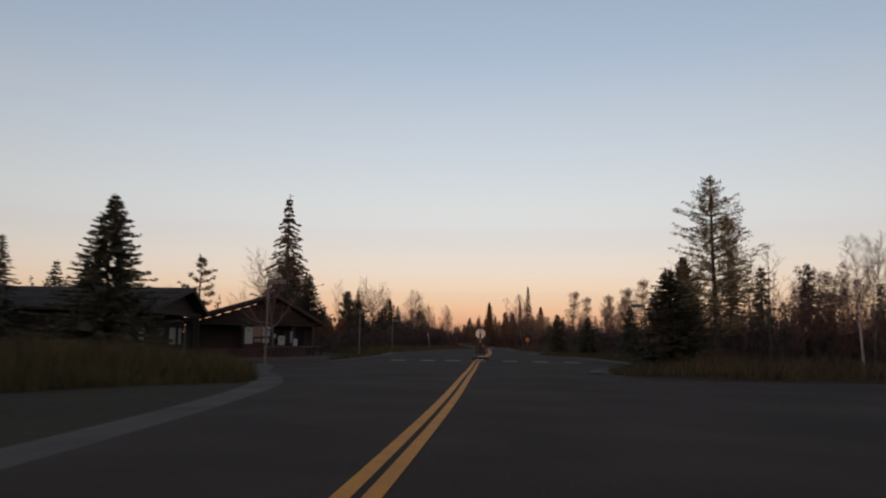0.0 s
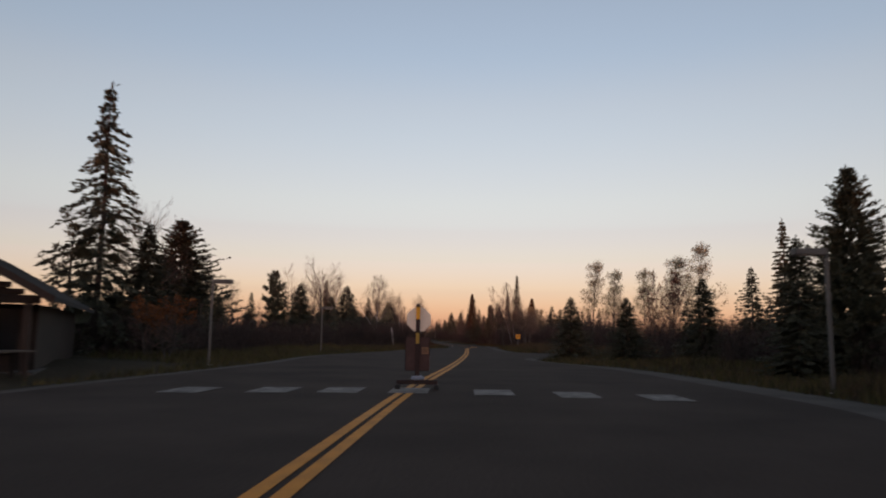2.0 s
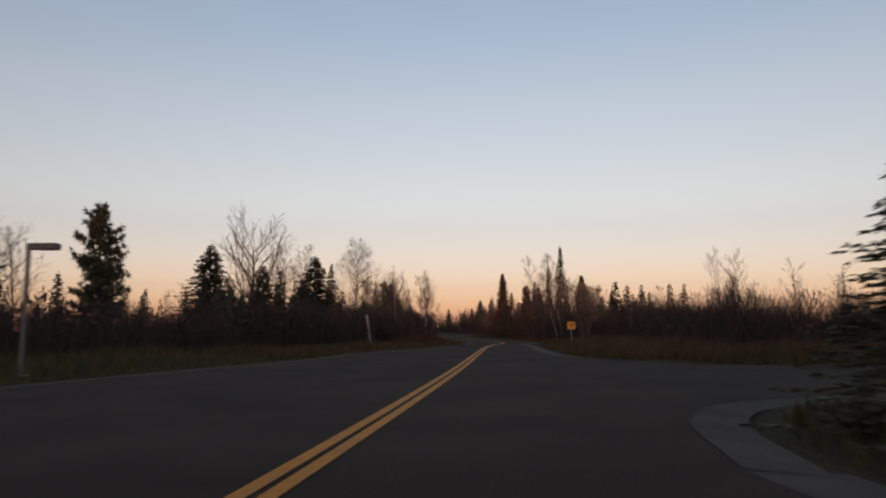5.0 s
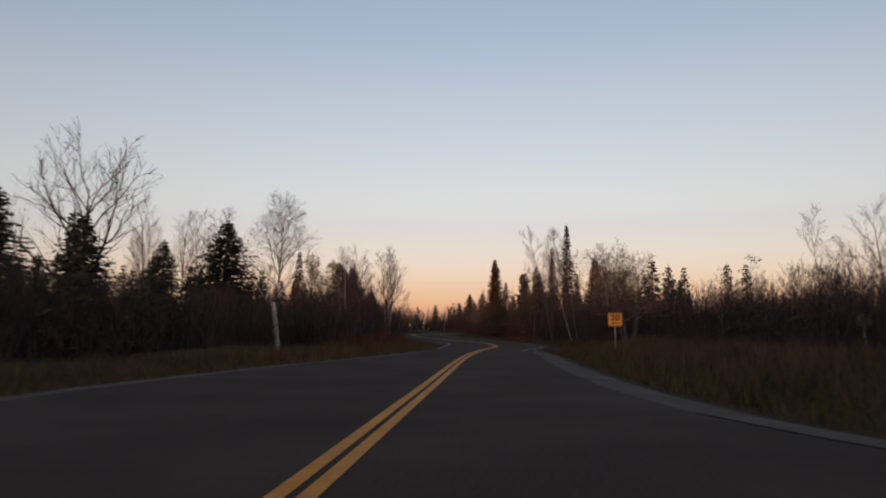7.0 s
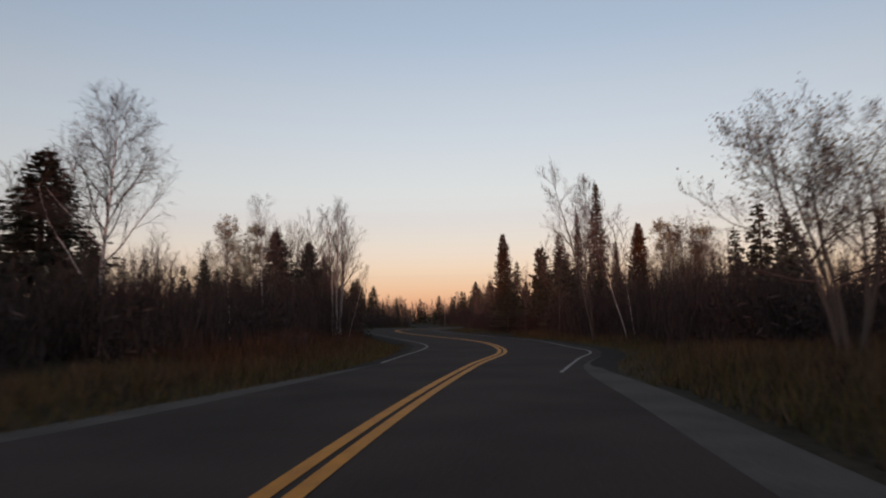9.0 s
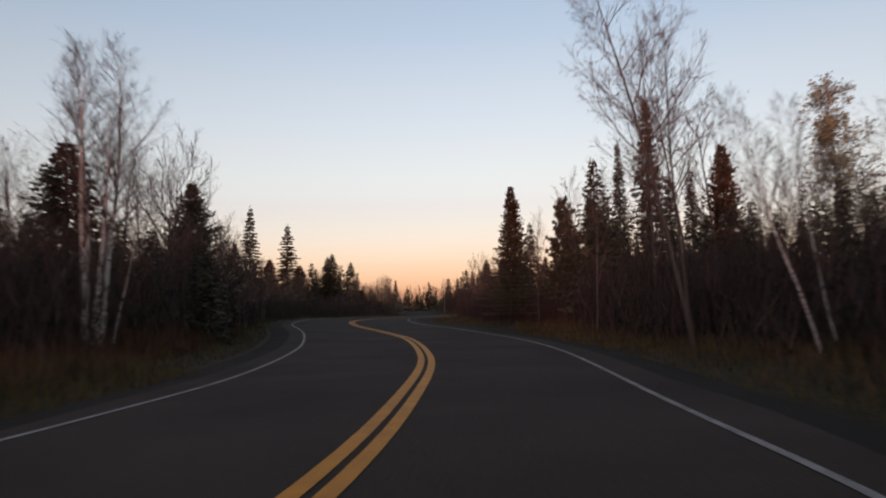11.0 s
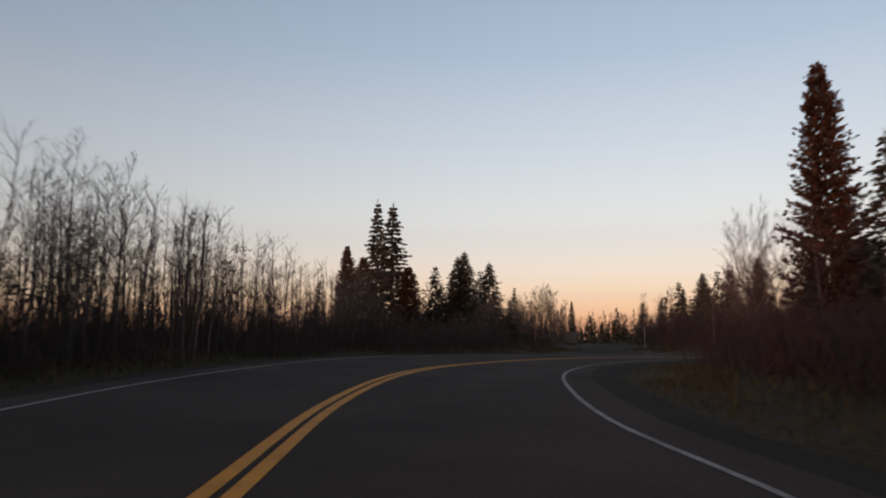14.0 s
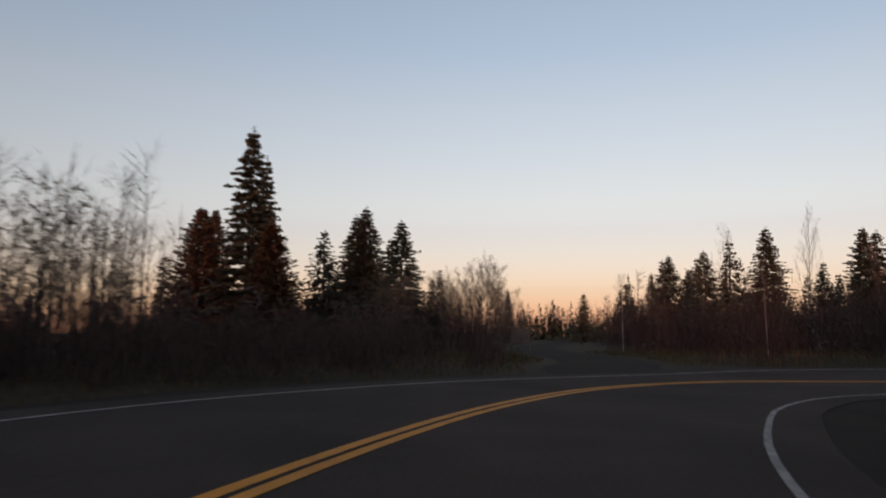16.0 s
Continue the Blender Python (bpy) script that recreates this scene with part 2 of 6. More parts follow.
def part(name, mesh, parent, label=""):
    ob = new(name, mesh)
    ob.parent = parent
    return tagged(ob, label)


def bevelled(name, mat, boxes, bevel=0.008):
    """A mesh of bevelled boxes, each (x0, x1, y0, y1, z0, z1)."""
    bm = bmesh.new()
    for x0, x1, y0, y1, z0, z1 in boxes:
        bmesh.ops.create_cube(bm, size=1, matrix=Matrix.LocRotScale(((x0 + x1) / 2, (y0 + y1) / 2, (z0 + z1) / 2), None, (x1 - x0, y1 - y0, z1 - z0)))
    if bevel:
        bmesh.ops.bevel(bm, geom=list(bm.edges), offset=bevel, segments=1, affect="EDGES")
    me = bpy.data.meshes.new(name)
    bm.to_mesh(me)
    bm.free()
    me.materials.append(mat)
    return me


def prism(name, mat, outline, depth, axis="y"):
    """A plate with the given outline (x, z), depth thick along y."""
    bm = bmesh.new()
    face = bm.faces.new([bm.verts.new((x, 0, z)) for x, z in outline])
    out = bmesh.ops.extrude_face_region(bm, geom=[face])
    bmesh.ops.translate(bm, vec=(0, depth, 0), verts=[g for g in out["geom"] if isinstance(g, bmesh.types.BMVert)])
    bmesh.ops.recalc_face_normals(bm, faces=list(bm.faces))
    me = bpy.data.meshes.new(name)
    bm.to_mesh(me)
    bm.free()
    me.materials.append(mat)
    return me


def empty(name, m, label, category, group=""):
    ob = new(name)
    ob.matrix_basis = m
    return tagged(ob, label, category, group)


def curve(points, step=1.0):
    """A smooth line through points of the plan (Catmull-Rom), sampled about every step metres."""
    p = np.asarray(points, float)
    p = np.concatenate([[2 * p[0] - p[1]], p, [2 * p[-1] - p[-2]]])
    out = []
    for a, b, c, d in zip(p[:-3], p[1:-2], p[2:-1], p[3:]):
        n = max(2, int(np.linalg.norm(c - b) / step))
        for t in np.arange(n) / n:
            out.append(0.5 * (2 * b + (c - a) * t + (2 * a - 5 * b + 4 * c - d) * t**2 + (3 * b - a - 3 * c + d) * t**3))
    out.append(p[-2])
    return np.array(out)


# ---- the plan of the road ----
CENTRE = curve([(-4.8, -60), (0.1, 0), (1.6, 26), (2.4, 43), (3.45, 57), (4.3, 70), (5.15, 87), (5.7, 103), (6.3, 120), (7.25, 132), (8.26, 140), (8.2, 147),
                (7.46, 155), (5.42, 165.8), (2.93, 173.7), (-0.25, 181.8), (-2.08, 188.5), (-2.55, 194), (-2.35, 199.5), (-1.6, 204.2), (-0.1, 208.4), (2.9, 211.9), (7.9, 213.8), (14, 215.8), (26, 217.6), (60, 221)])
EDGE_LEFT = curve([(-7.7, -60), (-5.0, -28), (-3.8, -13), (-3.1, -5), (-2.85, 0), (-2.85, 7), (-3.05, 13), (-3.55, 18.5), (-4.6, 22.5), (-5.9, 26), (-6.9, 30.5), (-8.2, 34.3), (-7.2, 37), (-5.9, 39.5), (-5.5, 46), (-5.1, 53), (-4.8, 60),
                   (-5.0, 66), (-5.2, 72), (-4.3, 81), (-2.4, 91), (-1.4, 97), (-0.9, 104), (0.6, 113), (2.8, 121.5), (4.1, 131), (4.5, 138), (4.3, 146), (3.6, 152)])
EDGE_RIGHT = curve([(-1.2, -60), (3.8, 0), (4.6, 6), (5.6, 18), (6.4, 27), (7.6, 32.6), (9.6, 36.2), (10.7, 39.5), (10.9, 45), (10.8, 55), (10.2, 61), (9.3, 65.5), (8.3, 71),
                    (8.6, 75), (9.4, 88), (10.1, 97), (9.55, 104), (9.5, 113), (9.8, 122), (10.2, 131), (11.9, 138.5), (12.4, 145), (11.6, 152)])
LINE_LEFT = curve([(4.3, 131), (4.5, 138), (4.7, 145), (4.35, 151), (2.55, 160.2), (-0.2, 170), (-2.15, 175.5), (-4.6, 182), (-6.0, 188), (-6.75, 194), (-6.6, 199), (-5.5, 203.4), (-3.2, 208.3), (0.7, 212.9), (6.1, 217.2), (14, 219.9), (26, 221.6), (60, 224.6)])
LINE_RIGHT = curve([(9.4, 129), (10.6, 135), (11.7, 140), (11.5, 146), (10.9, 157), (9.3, 166.8), (6.6, 176), (4.1, 181.7), (2.55, 187), (1.78, 191), (1.55, 195), (1.75, 199), (2.3, 202.3), (3.1, 205.2), (4.8, 208), (8.4, 210.4), (14, 212.2), (26, 213.7), (60, 216.5)])
SIDE_RIGHT = [((2, 11.0), (90, 8.4), 10.8), ((4, 84.0), (90, 90.0), 5.6)]
TRACK = curve([(0.4, 212), (-0.4, 216), (-0.3, 221), (-1.6, 228), (-4.2, 237), (-6.6, 250), (-8.6, 275), (-9, 320)])


def nearest(line, x, y):
    """Distance to a line of the plan, and the side: positive to its right."""
    x, y = np.atleast_1d(x).astype(float), np.atleast_1d(y).astype(float)
    dist, side = np.full(x.shape, 1e9), np.zeros(x.shape)
    for a, b in zip(line[:-1], line[1:]):
        d = b - a
        t = np.clip(((x - a[0]) * d[0] + (y - a[1]) * d[1]) / (d @ d + 1e-9), 0, 1)
        px, py = x - a[0] - t * d[0], y - a[1] - t * d[1]
        r = np.hypot(px, py)
        s = np.sign(px * d[1] - py * d[0])
        side = np.where(r < dist, s, side)
        dist = np.minimum(dist, r)
    return dist, side


def smooth(t):
    t = np.clip(t, 0, 1)
    return t * t * (3 - 2 * t)


BEND = CENTRE[CENTRE[:, 1] > 146]


def bank(x, y):
    """The raised outer side of the bend, and the road's gentle rise into it."""
    x, y = np.atleast_1d(x).astype(float), np.atleast_1d(y).astype(float)
    d, s = nearest(BEND, x, y)
    left = np.minimum(-s * d, 5.5)
    return 0.0225 * (left + np.sqrt(left * left + 1.2)) * smooth((y - 160) / 18) * smooth((60 - np.abs(x)) / 40) + 0.45 * smooth((y - 168) / 27)


def off_road(x, y):
    """How far a place lies from the nearest paved edge, 0 or less on it."""
    x, y = np.atleast_1d(x).astype(float), np.atleast_1d(y).astype(float)
    xl = np.interp(y, EDGE_LEFT[:, 1], EDGE_LEFT[:, 0])
    xr = np.interp(y, EDGE_RIGHT[:, 1], EDGE_RIGHT[:, 0])
    d = np.where(y < 150, np.maximum(xl - x, x - xr), 1e9)
    dl, sl = nearest(LINE_LEFT[LINE_LEFT[:, 1] > 140], x, y)
    dr, sr = nearest(LINE_RIGHT[LINE_RIGHT[:, 1] > 140], x, y)
    bend = np.where((sl > 0) & (sr < 0), -np.minimum(dl, dr), np.minimum(dl, dr)) - 0.6
    d = np.where(y > 144, np.minimum(d, bend), d)
    for (ax, ay), (bx, by), half in SIDE_RIGHT:
        ds, _ = nearest(np.array([(ax, ay), (bx, by)], float), x, y)
        d = np.minimum(d, ds - half)
    dt, _ = nearest(TRACK, x, y)
    return np.minimum(d, dt - 1.7)


def rough_z(x, y):
    return 0.16 * np.sin(x * 0.21 + 1.3 * np.sin(y * 0.11)) * np.cos(y * 0.17 + 0.7) + 0.07 * np.sin(x * 0.63 + y * 0.41) + 0.05 * np.sin(y * 0.9 - x * 0.5)


def ground_z(x, y, d=None):
    x, y = np.atleast_1d(x).astype(float), np.atleast_1d(y).astype(float)
    d = off_road(x, y) if d is None else d
    rise = smooth((d - 0.8) / 4.5)
    return -0.09 + 0.27 * rise + rise * rough_z(x, y) + bank(x, y)


# ---- ground, road, shoulders, markings ----
def build_ground():
    b = Build()
    xs = np.concatenate([[-1500, -600, -250, -120], np.arange(-70, -20, 3.0), np.arange(-20, 24, 0.8), np.arange(24, 75, 3.0), [120, 250, 600, 1500]])
    ys = np.concatenate([[-1500, -500, -150], np.arange(-60, 0, 4.0), np.arange(0, 232, 0.8), np.arange(232, 350, 4.0), [450, 700, 1500, 2500]])
    X, Y = np.meshgrid(xs, ys)
    Z = ground_z(X.ravel(), Y.ravel()).reshape(X.shape)
    b.strip(np.stack([X, Y, Z], -1))
    tagged(new("ground", b.mesh("ground", SOIL, True)), "uneven grassy ground with dry autumn soil", "ground", "", "structure")


# edges of the side roads' mouths: line, side of the gravel, a place inside the asphalt
MOUTHS = ((((6.45, 27.4), (7.3, 25.3), (8.9, 23.9), (11.6, 22.8), (15, 22.4), (19, 22.2), (24, 22.0), (30, 21.7), (40, 21.3), (55, 20.6), (70, 20)), -1, 19),
          (((8.3, 71), (8.9, 74.6), (10.5, 77.1), (14.5, 78.8), (19, 79.2), (24, 79.6), (30, 80.1), (40, 80.9), (55, 82), (70, 83)), 1, 84),
          (((70, 94.4), (55, 93.3), (40, 92.3), (30, 91.6), (24, 91.2), (19.5, 90.9), (16.3, 91.0), (14.2, 91.9), (12.8, 93.2), (11.0, 96.4), (10.0, 99.6)), 1, 87))
MOUTH_LINES = [curve(pts, 1.0) for pts, side, inside in MOUTHS]


def wide_gravel(x, y):
    """Where the gravel beside the road broadens past the crosswalk."""
    return 0.75 * (np.asarray(x) > 8) * smooth((y - 34) / 6) * smooth((66 - y) / 6)


def lateral(line, off):
    d = np.gradient(line, axis=0)
    d /= np.linalg.norm(d, axis=1)[:, None]
    return line + np.stack([d[:, 1], -d[:, 0]], -1) * np.asarray(off, float).reshape(-1, 1)


def draped(line, z):
    return np.column_stack([line, bank(line[:, 0], line[:, 1]) + z])


def asphalt_past(line, side):
    """How far the asphalt reaches past the white line."""
    return 0.7 * smooth((line[:, 1] - 138) / 10) if side < 0 else 0.42 + 0.28 * smooth((line[:, 1] - 139) / 5)


def build_road():
    b = Build()
    ys = np.arange(-60, 150.5, 0.5)
    xl, xr = np.interp(ys, EDGE_LEFT[:, 1], EDGE_LEFT[:, 0]), np.interp(ys, EDGE_RIGHT[:, 1], EDGE_RIGHT[:, 0])
    k = np.linspace(0, 1, 9)
    X = xl[:, None] + (xr - xl)[:, None] * k
    b.strip(np.stack([X, np.repeat(ys[:, None], 9, 1), np.zeros_like(X)], -1))
    left = LINE_LEFT[LINE_LEFT[:, 1] > 141]
    right = LINE_RIGHT[LINE_RIGHT[:, 1] > 141]
    n = 260
    pick = lambda line: np.stack([np.interp(np.linspace(0, 1, n), np.linspace(0, 1, len(line)), line[:, c]) for c in (0, 1)], -1)
    lft, rgt = pick(lateral(left, -asphalt_past(left, -1))), pick(lateral(right, asphalt_past(right, 1)))
    kk = np.linspace(0, 1, 25)
    P = lft[:, None] + (rgt - lft)[:, None] * kk[None, :, None]
    Z = bank(P[..., 0].ravel(), P[..., 1].ravel()).reshape(P.shape[:2]) - 0.004 * (P[..., 1] < 150.2)
    b.strip(np.concatenate([P, Z[..., None]], -1))
    road = tagged(new("road", b.mesh("road", ASPHALT, True)), "worn dark grey asphalt road with yellow centre lines", "road", "", "structure")
    for (ax, ay), (bx, by), half in SIDE_RIGHT:
        c = Build()
        d = np.array([bx - ax, by - ay], float)
        d /= np.linalg.norm(d)
        nrm = np.array([-d[1], d[0]]) * half
        rows = []
        for t in np.linspace(0, 1, 40):
            p = np.array([ax + (bx - ax) * t, ay + (by - ay) * t])
            rows.append([(*(p + nrm * s), -0.006) for s in (-1, 0, 1)])
        c.strip(rows)
        tagged(new("side_road", c.mesh("side_road", ASPHALT)), "grey asphalt side road joining the main road", "road", "", "structure")
    c = Build()
    c.strip(np.stack([draped(lateral(TRACK, o), z) for o, z in ((-2.5, -0.2), (-1.6, -0.012), (-0.5, -0.006), (0.5, -0.006), (1.6, -0.012), (2.5, -0.2))], 1))
    tagged(new("dirt_road", c.mesh("dirt_road", DIRT)), "narrow gravel track leaving the bend between trees", "road", "", "structure")
    for line, side, cut in ((EDGE_LEFT, -1, ()), (EDGE_RIGHT, 1, ((-2, 27.3), (71.4, 98.4)))):
        wide = (0.95 + wide_gravel(line[:, 0], line[:, 1])) * (1 - 0.9 * smooth((line[:, 1] - 124) / 14))
        inner, outer = lateral(line, 0.0), lateral(line, side * wide)
        ends = [-60.0] + [v for pair in cut for v in pair] + [138.0]
        for lo, hi in zip(ends[::2], ends[1::2]):
            w = (line[:, 1] >= lo) & (line[:, 1] <= hi)
            c = Build()
            c.strip(np.stack([np.column_stack([inner[w], np.full(w.sum(), -0.008)]), np.column_stack([outer[w], np.full(w.sum(), -0.05)])], 1))
            tagged(new("shoulder", c.mesh("shoulder", GRAVEL)), "pale gravel shoulder along the asphalt edge", "shoulder", "", "structure")
    for pts, side, inside in MOUTHS:
        line = curve(pts, 0.5)
        rim = lateral(line, side * 0.12)
        rim = rim[rim[:, 0] < 30.5]
        c = Build()
        rim = rim if rim[0, 0] < rim[-1, 0] else rim[::-1]
        rim = np.concatenate([[rim[0] - (1.4, 0)], rim])
        c.strip([[(x, y, -0.009), (x, inside, -0.009)] for x, y in rim])
        me = c.mesh("side_road_corner", ASPHALT)
        tagged(new("side_road_corner", me), "widened asphalt corner of the side road", "road", "", "structure")
        c = Build()
        c.strip(np.stack([np.column_stack([line, np.full(len(line), 0.003)]), np.column_stack([lateral(line, side * 0.75), np.full(len(line), -0.035)])], 1))
        tagged(new("shoulder", c.mesh("shoulder", GRAVEL)), "pale gravel edge round the side road's mouth", "shoulder", "", "structure")
    for line, side in ((LINE_LEFT, -1), (LINE_RIGHT, 1)):
        start = smooth((line[:, 1] - 128) / 10)
        c = Build()
        c.strip(np.stack([draped(lateral(line, side * (asphalt_past(line, side) + o)), z - 0.012 * (1 - start)) for o, z in ((-0.05, -0.01), (0.8, -0.06), (1.4, -0.25))], 1))
        tagged(new("shoulder", c.mesh("shoulder", DIRT)), "brown gravel shoulder along the bend", "shoulder", "", "structure")

    def marking(name, line, off, width, mat, label, z=0.009):
        c = Build()
        c.strip(np.stack([draped(lateral(line, off - width / 2), z), draped(lateral(line, off + width / 2), z)], 1))
        part(name, c.mesh(name, mat), road, label)

    for off in (-0.118, 0.118):
        marking("yellow_line", CENTRE, off, 0.155, YELLOW, "worn yellow centre line")
    marking("white_line", LINE_LEFT[LINE_LEFT[:, 1] > 133], 0, 0.09, WHITE_LINE, "thin white edge line")
    marking("white_line", LINE_RIGHT, 0, 0.09, WHITE_LINE, "thin white edge line")
    # crosswalk bars, a bar about every two metres
    for n_bar, (cx, cy) in enumerate(((-2.45, 42.6), (-0.65, 42.95), (0.87, 43.2), (2.45, 43.35), (4.4, 43.1), (6.25, 42.7), (8.1, 42.25))):
        rng = np.random.default_rng(n_bar)
        u = np.linspace(-0.45, 0.45, 7)
        rows = [[(cx + x + 0.02 * y + rng.normal() * 0.006, cy + y + rng.normal() * 0.008, 0.014) for x in u] for y in np.linspace(-0.85, 0.85, 9)]
        c = Build()
        c.strip(rows)
        part("crosswalk_bar", c.mesh("crosswalk_bar", CROSSWALK), road, "worn white crosswalk bar")


build_ground()
build_road()


# ---- trees: each kind is modelled 10 m high and scaled ----
def conifer(seed, r=2.0, first=0.05, gap=0.3, per=7, droop=0.3, lift=0.05, sprays=28, width=0.11, length=0.4, power=0.85, ragged=0.25, top=0.0, wood=False, trunk=0.13, core=170, rise=-0.18, flat=0.24):
    rng = np.random.default_rng(seed)
    h = 10.0
    tr, cr = Build(), Build()
    zz = np.linspace(0, h, 9)
    bend = np.cumsum(rng.normal(0, 0.02, (9, 2)), 0)
    axis = np.column_stack([bend, zz])
    tr.tube(axis, trunk * (1 - zz / h) ** 0.8 + 0.012, 7)
    z = first * h
    P, Q, W = [], [], []
    while z < h * 0.985:
        f = z / h
        reach = r * ((1 - f) / (1 - first)) ** power * (0.75 + 0.25 * min(1, (f - first) * 8)) + 0.06
        if top and f > top:
            reach *= 1 - 0.35 * np.sin((f - top) / (1 - top) * np.pi)
        here = np.array([np.interp(z, zz, axis[:, 0]), np.interp(z, zz, axis[:, 1]), z])
        n_here = per if f < 0.85 else max(4, per - 2)
        swing = rng.uniform(0, 2 * np.pi)
        for k in range(n_here):
            az = swing + 2 * np.pi * k / n_here + rng.normal(0, 0.3)
            L = reach * (1 + rng.normal(0, ragged))
            if L < 0.05:
                continue
            out = np.array([np.cos(az), np.sin(az), 0])
            side = np.array([-out[1], out[0], 0])
            up = lift + 0.5 * max(0, f - 0.6)
            dz = lambda s: up * L * s - droop * L * s**1.6 + 0.12 * L * s**4
            if wood:
                ss = np.linspace(0, 1, 4)
                cr.tube(here + out * (L * ss)[:, None] + np.array([0, 0, 1]) * dz(ss)[:, None], 0.022 * (1 - ss) + 0.004, 3, False)
            n = max(3, int(sprays * (0.35 + 0.65 * L / r)))
            s = rng.uniform(0.12, 1.0, n) ** 0.8
            base = here + out * (L * s)[:, None] + np.array([0, 0, 1]) * (dz(s) + rng.normal(0, 0.03, n))[:, None]
            sgn = rng.choice([-1, 1], n)[:, None]
            spread = rng.uniform(0.35, 1.1, n)[:, None]
            d = out * rng.uniform(0.5, 1.0, n)[:, None] + side * sgn * spread + np.array([0, 0, 1]) * rng.normal(rise, flat, n)[:, None]
            d /= np.linalg.norm(d, axis=1)[:, None]
            ln = (length * (0.45 + 0.55 * L / r) * (1.15 - 0.5 * s) * rng.uniform(0.7, 1.3, n))[:, None]
            P.append(base)
            Q.append(base + d * ln)
            W.append(np.full(n, width) * rng.uniform(0.7, 1.5, n))
        z += gap * rng.uniform(0.75, 1.25) * (1 - 0.35 * f)
    n = int(core)
    f = rng.uniform(first, 0.96, n)
    a = rng.uniform(0, 2 * np.pi, n)
    L = r * ((1 - f) / (1 - first)) ** power * rng.uniform(0.45, 0.85, n) + 0.05
    out = np.column_stack([np.cos(a), np.sin(a), np.zeros(n)])
    mid = np.column_stack([np.interp(f * h, zz, axis[:, 0]), np.interp(f * h, zz, axis[:, 1]), f * h])
    P.append(mid + out * (0.12 * L)[:, None])
    Q.append(mid + out * L[:, None] + np.array([0, 0, 1]) * (-0.28 * L + rng.normal(0, 0.15, n))[:, None])
    W.append(0.34 * L + 0.12)
    tip = np.column_stack([np.zeros(8), np.zeros(8), np.linspace(h * 0.96, h * 0.995, 8)])
    P.append(tip)
    Q.append(tip + np.column_stack([rng.normal(0, 0.08, (8, 2)), np.full(8, 0.16)]))
    W.append(np.full(8, 0.05))
    cr.kites(np.concatenate(P), np.concatenate(Q), np.concatenate(W), rng, 0.5)
    return tr, cr, None


def pine(seed, r=2.4, first=0.12, gap=0.38, per=7, tufts=20, needle=0.4, power=0.55, trunk=0.15):
    rng = np.random.default_rng(seed)
    h = 10.0
    tr, cr = Build(), Build()
    zz = np.linspace(0, h, 9)
    axis = np.column_stack([np.cumsum(rng.normal(0, 0.03, (9, 2)), 0), zz])
    tr.tube(axis, trunk * (1 - zz / h) ** 0.7 + 0.02, 7)
    P, Q = [], []
    z = first * h
    while z < h * 0.97:
        f = z / h
        reach = r * (1 - f) ** power * min(1, 0.55 + 1.6 * (f - first)) + 0.1
        here = np.array([np.interp(z, zz, axis[:, 0]), np.interp(z, zz, axis[:, 1]), z])
        for k in range(per):
            az = rng.uniform(0, 2 * np.pi)
            L = reach * rng.uniform(0.45, 1.3)
            out = np.array([np.cos(az), np.sin(az), 0])
            side = np.array([-out[1], out[0], 0])
            rise = rng.uniform(0.05, 0.35) + 0.5 * f
            ss = np.linspace(0, 1, 4)
            pts = here + out * (L * ss)[:, None] + np.array([0, 0, 1]) * (rise * L * ss**1.5 - 0.1 * L * ss)[:, None]
            tr.tube(pts, 0.035 * (1 - ss) + 0.008, 3, False)
            n = max(3, int(tufts * L / r))
            s = rng.uniform(0.35, 1.05, n)
            base = here + out * (L * s)[:, None] + np.array([0, 0, 1]) * (rise * L * s**1.5 - 0.1 * L * s)[:, None] + side * (rng.normal(0, 0.22, n) * L * 0.6)[:, None]
            base += rng.normal(0, 0.06, base.shape)
            per_tuft = 11
            bb = np.repeat(base, per_tuft, 0)
            d = rng.normal(size=bb.shape) + np.array([0, 0, 0.55]) + out * 0.5
            d /= np.linalg.norm(d, axis=1)[:, None]
            P.append(bb)
            Q.append(bb + d * (needle * rng.uniform(0.6, 1.15, len(bb)))[:, None])
        z += gap * rng.uniform(0.7, 1.3)
    P, Q = np.concatenate(P), np.concatenate(Q)
    cr.blades(P, Q, np.full(len(P), 0.1), rng)
    return tr, cr, None


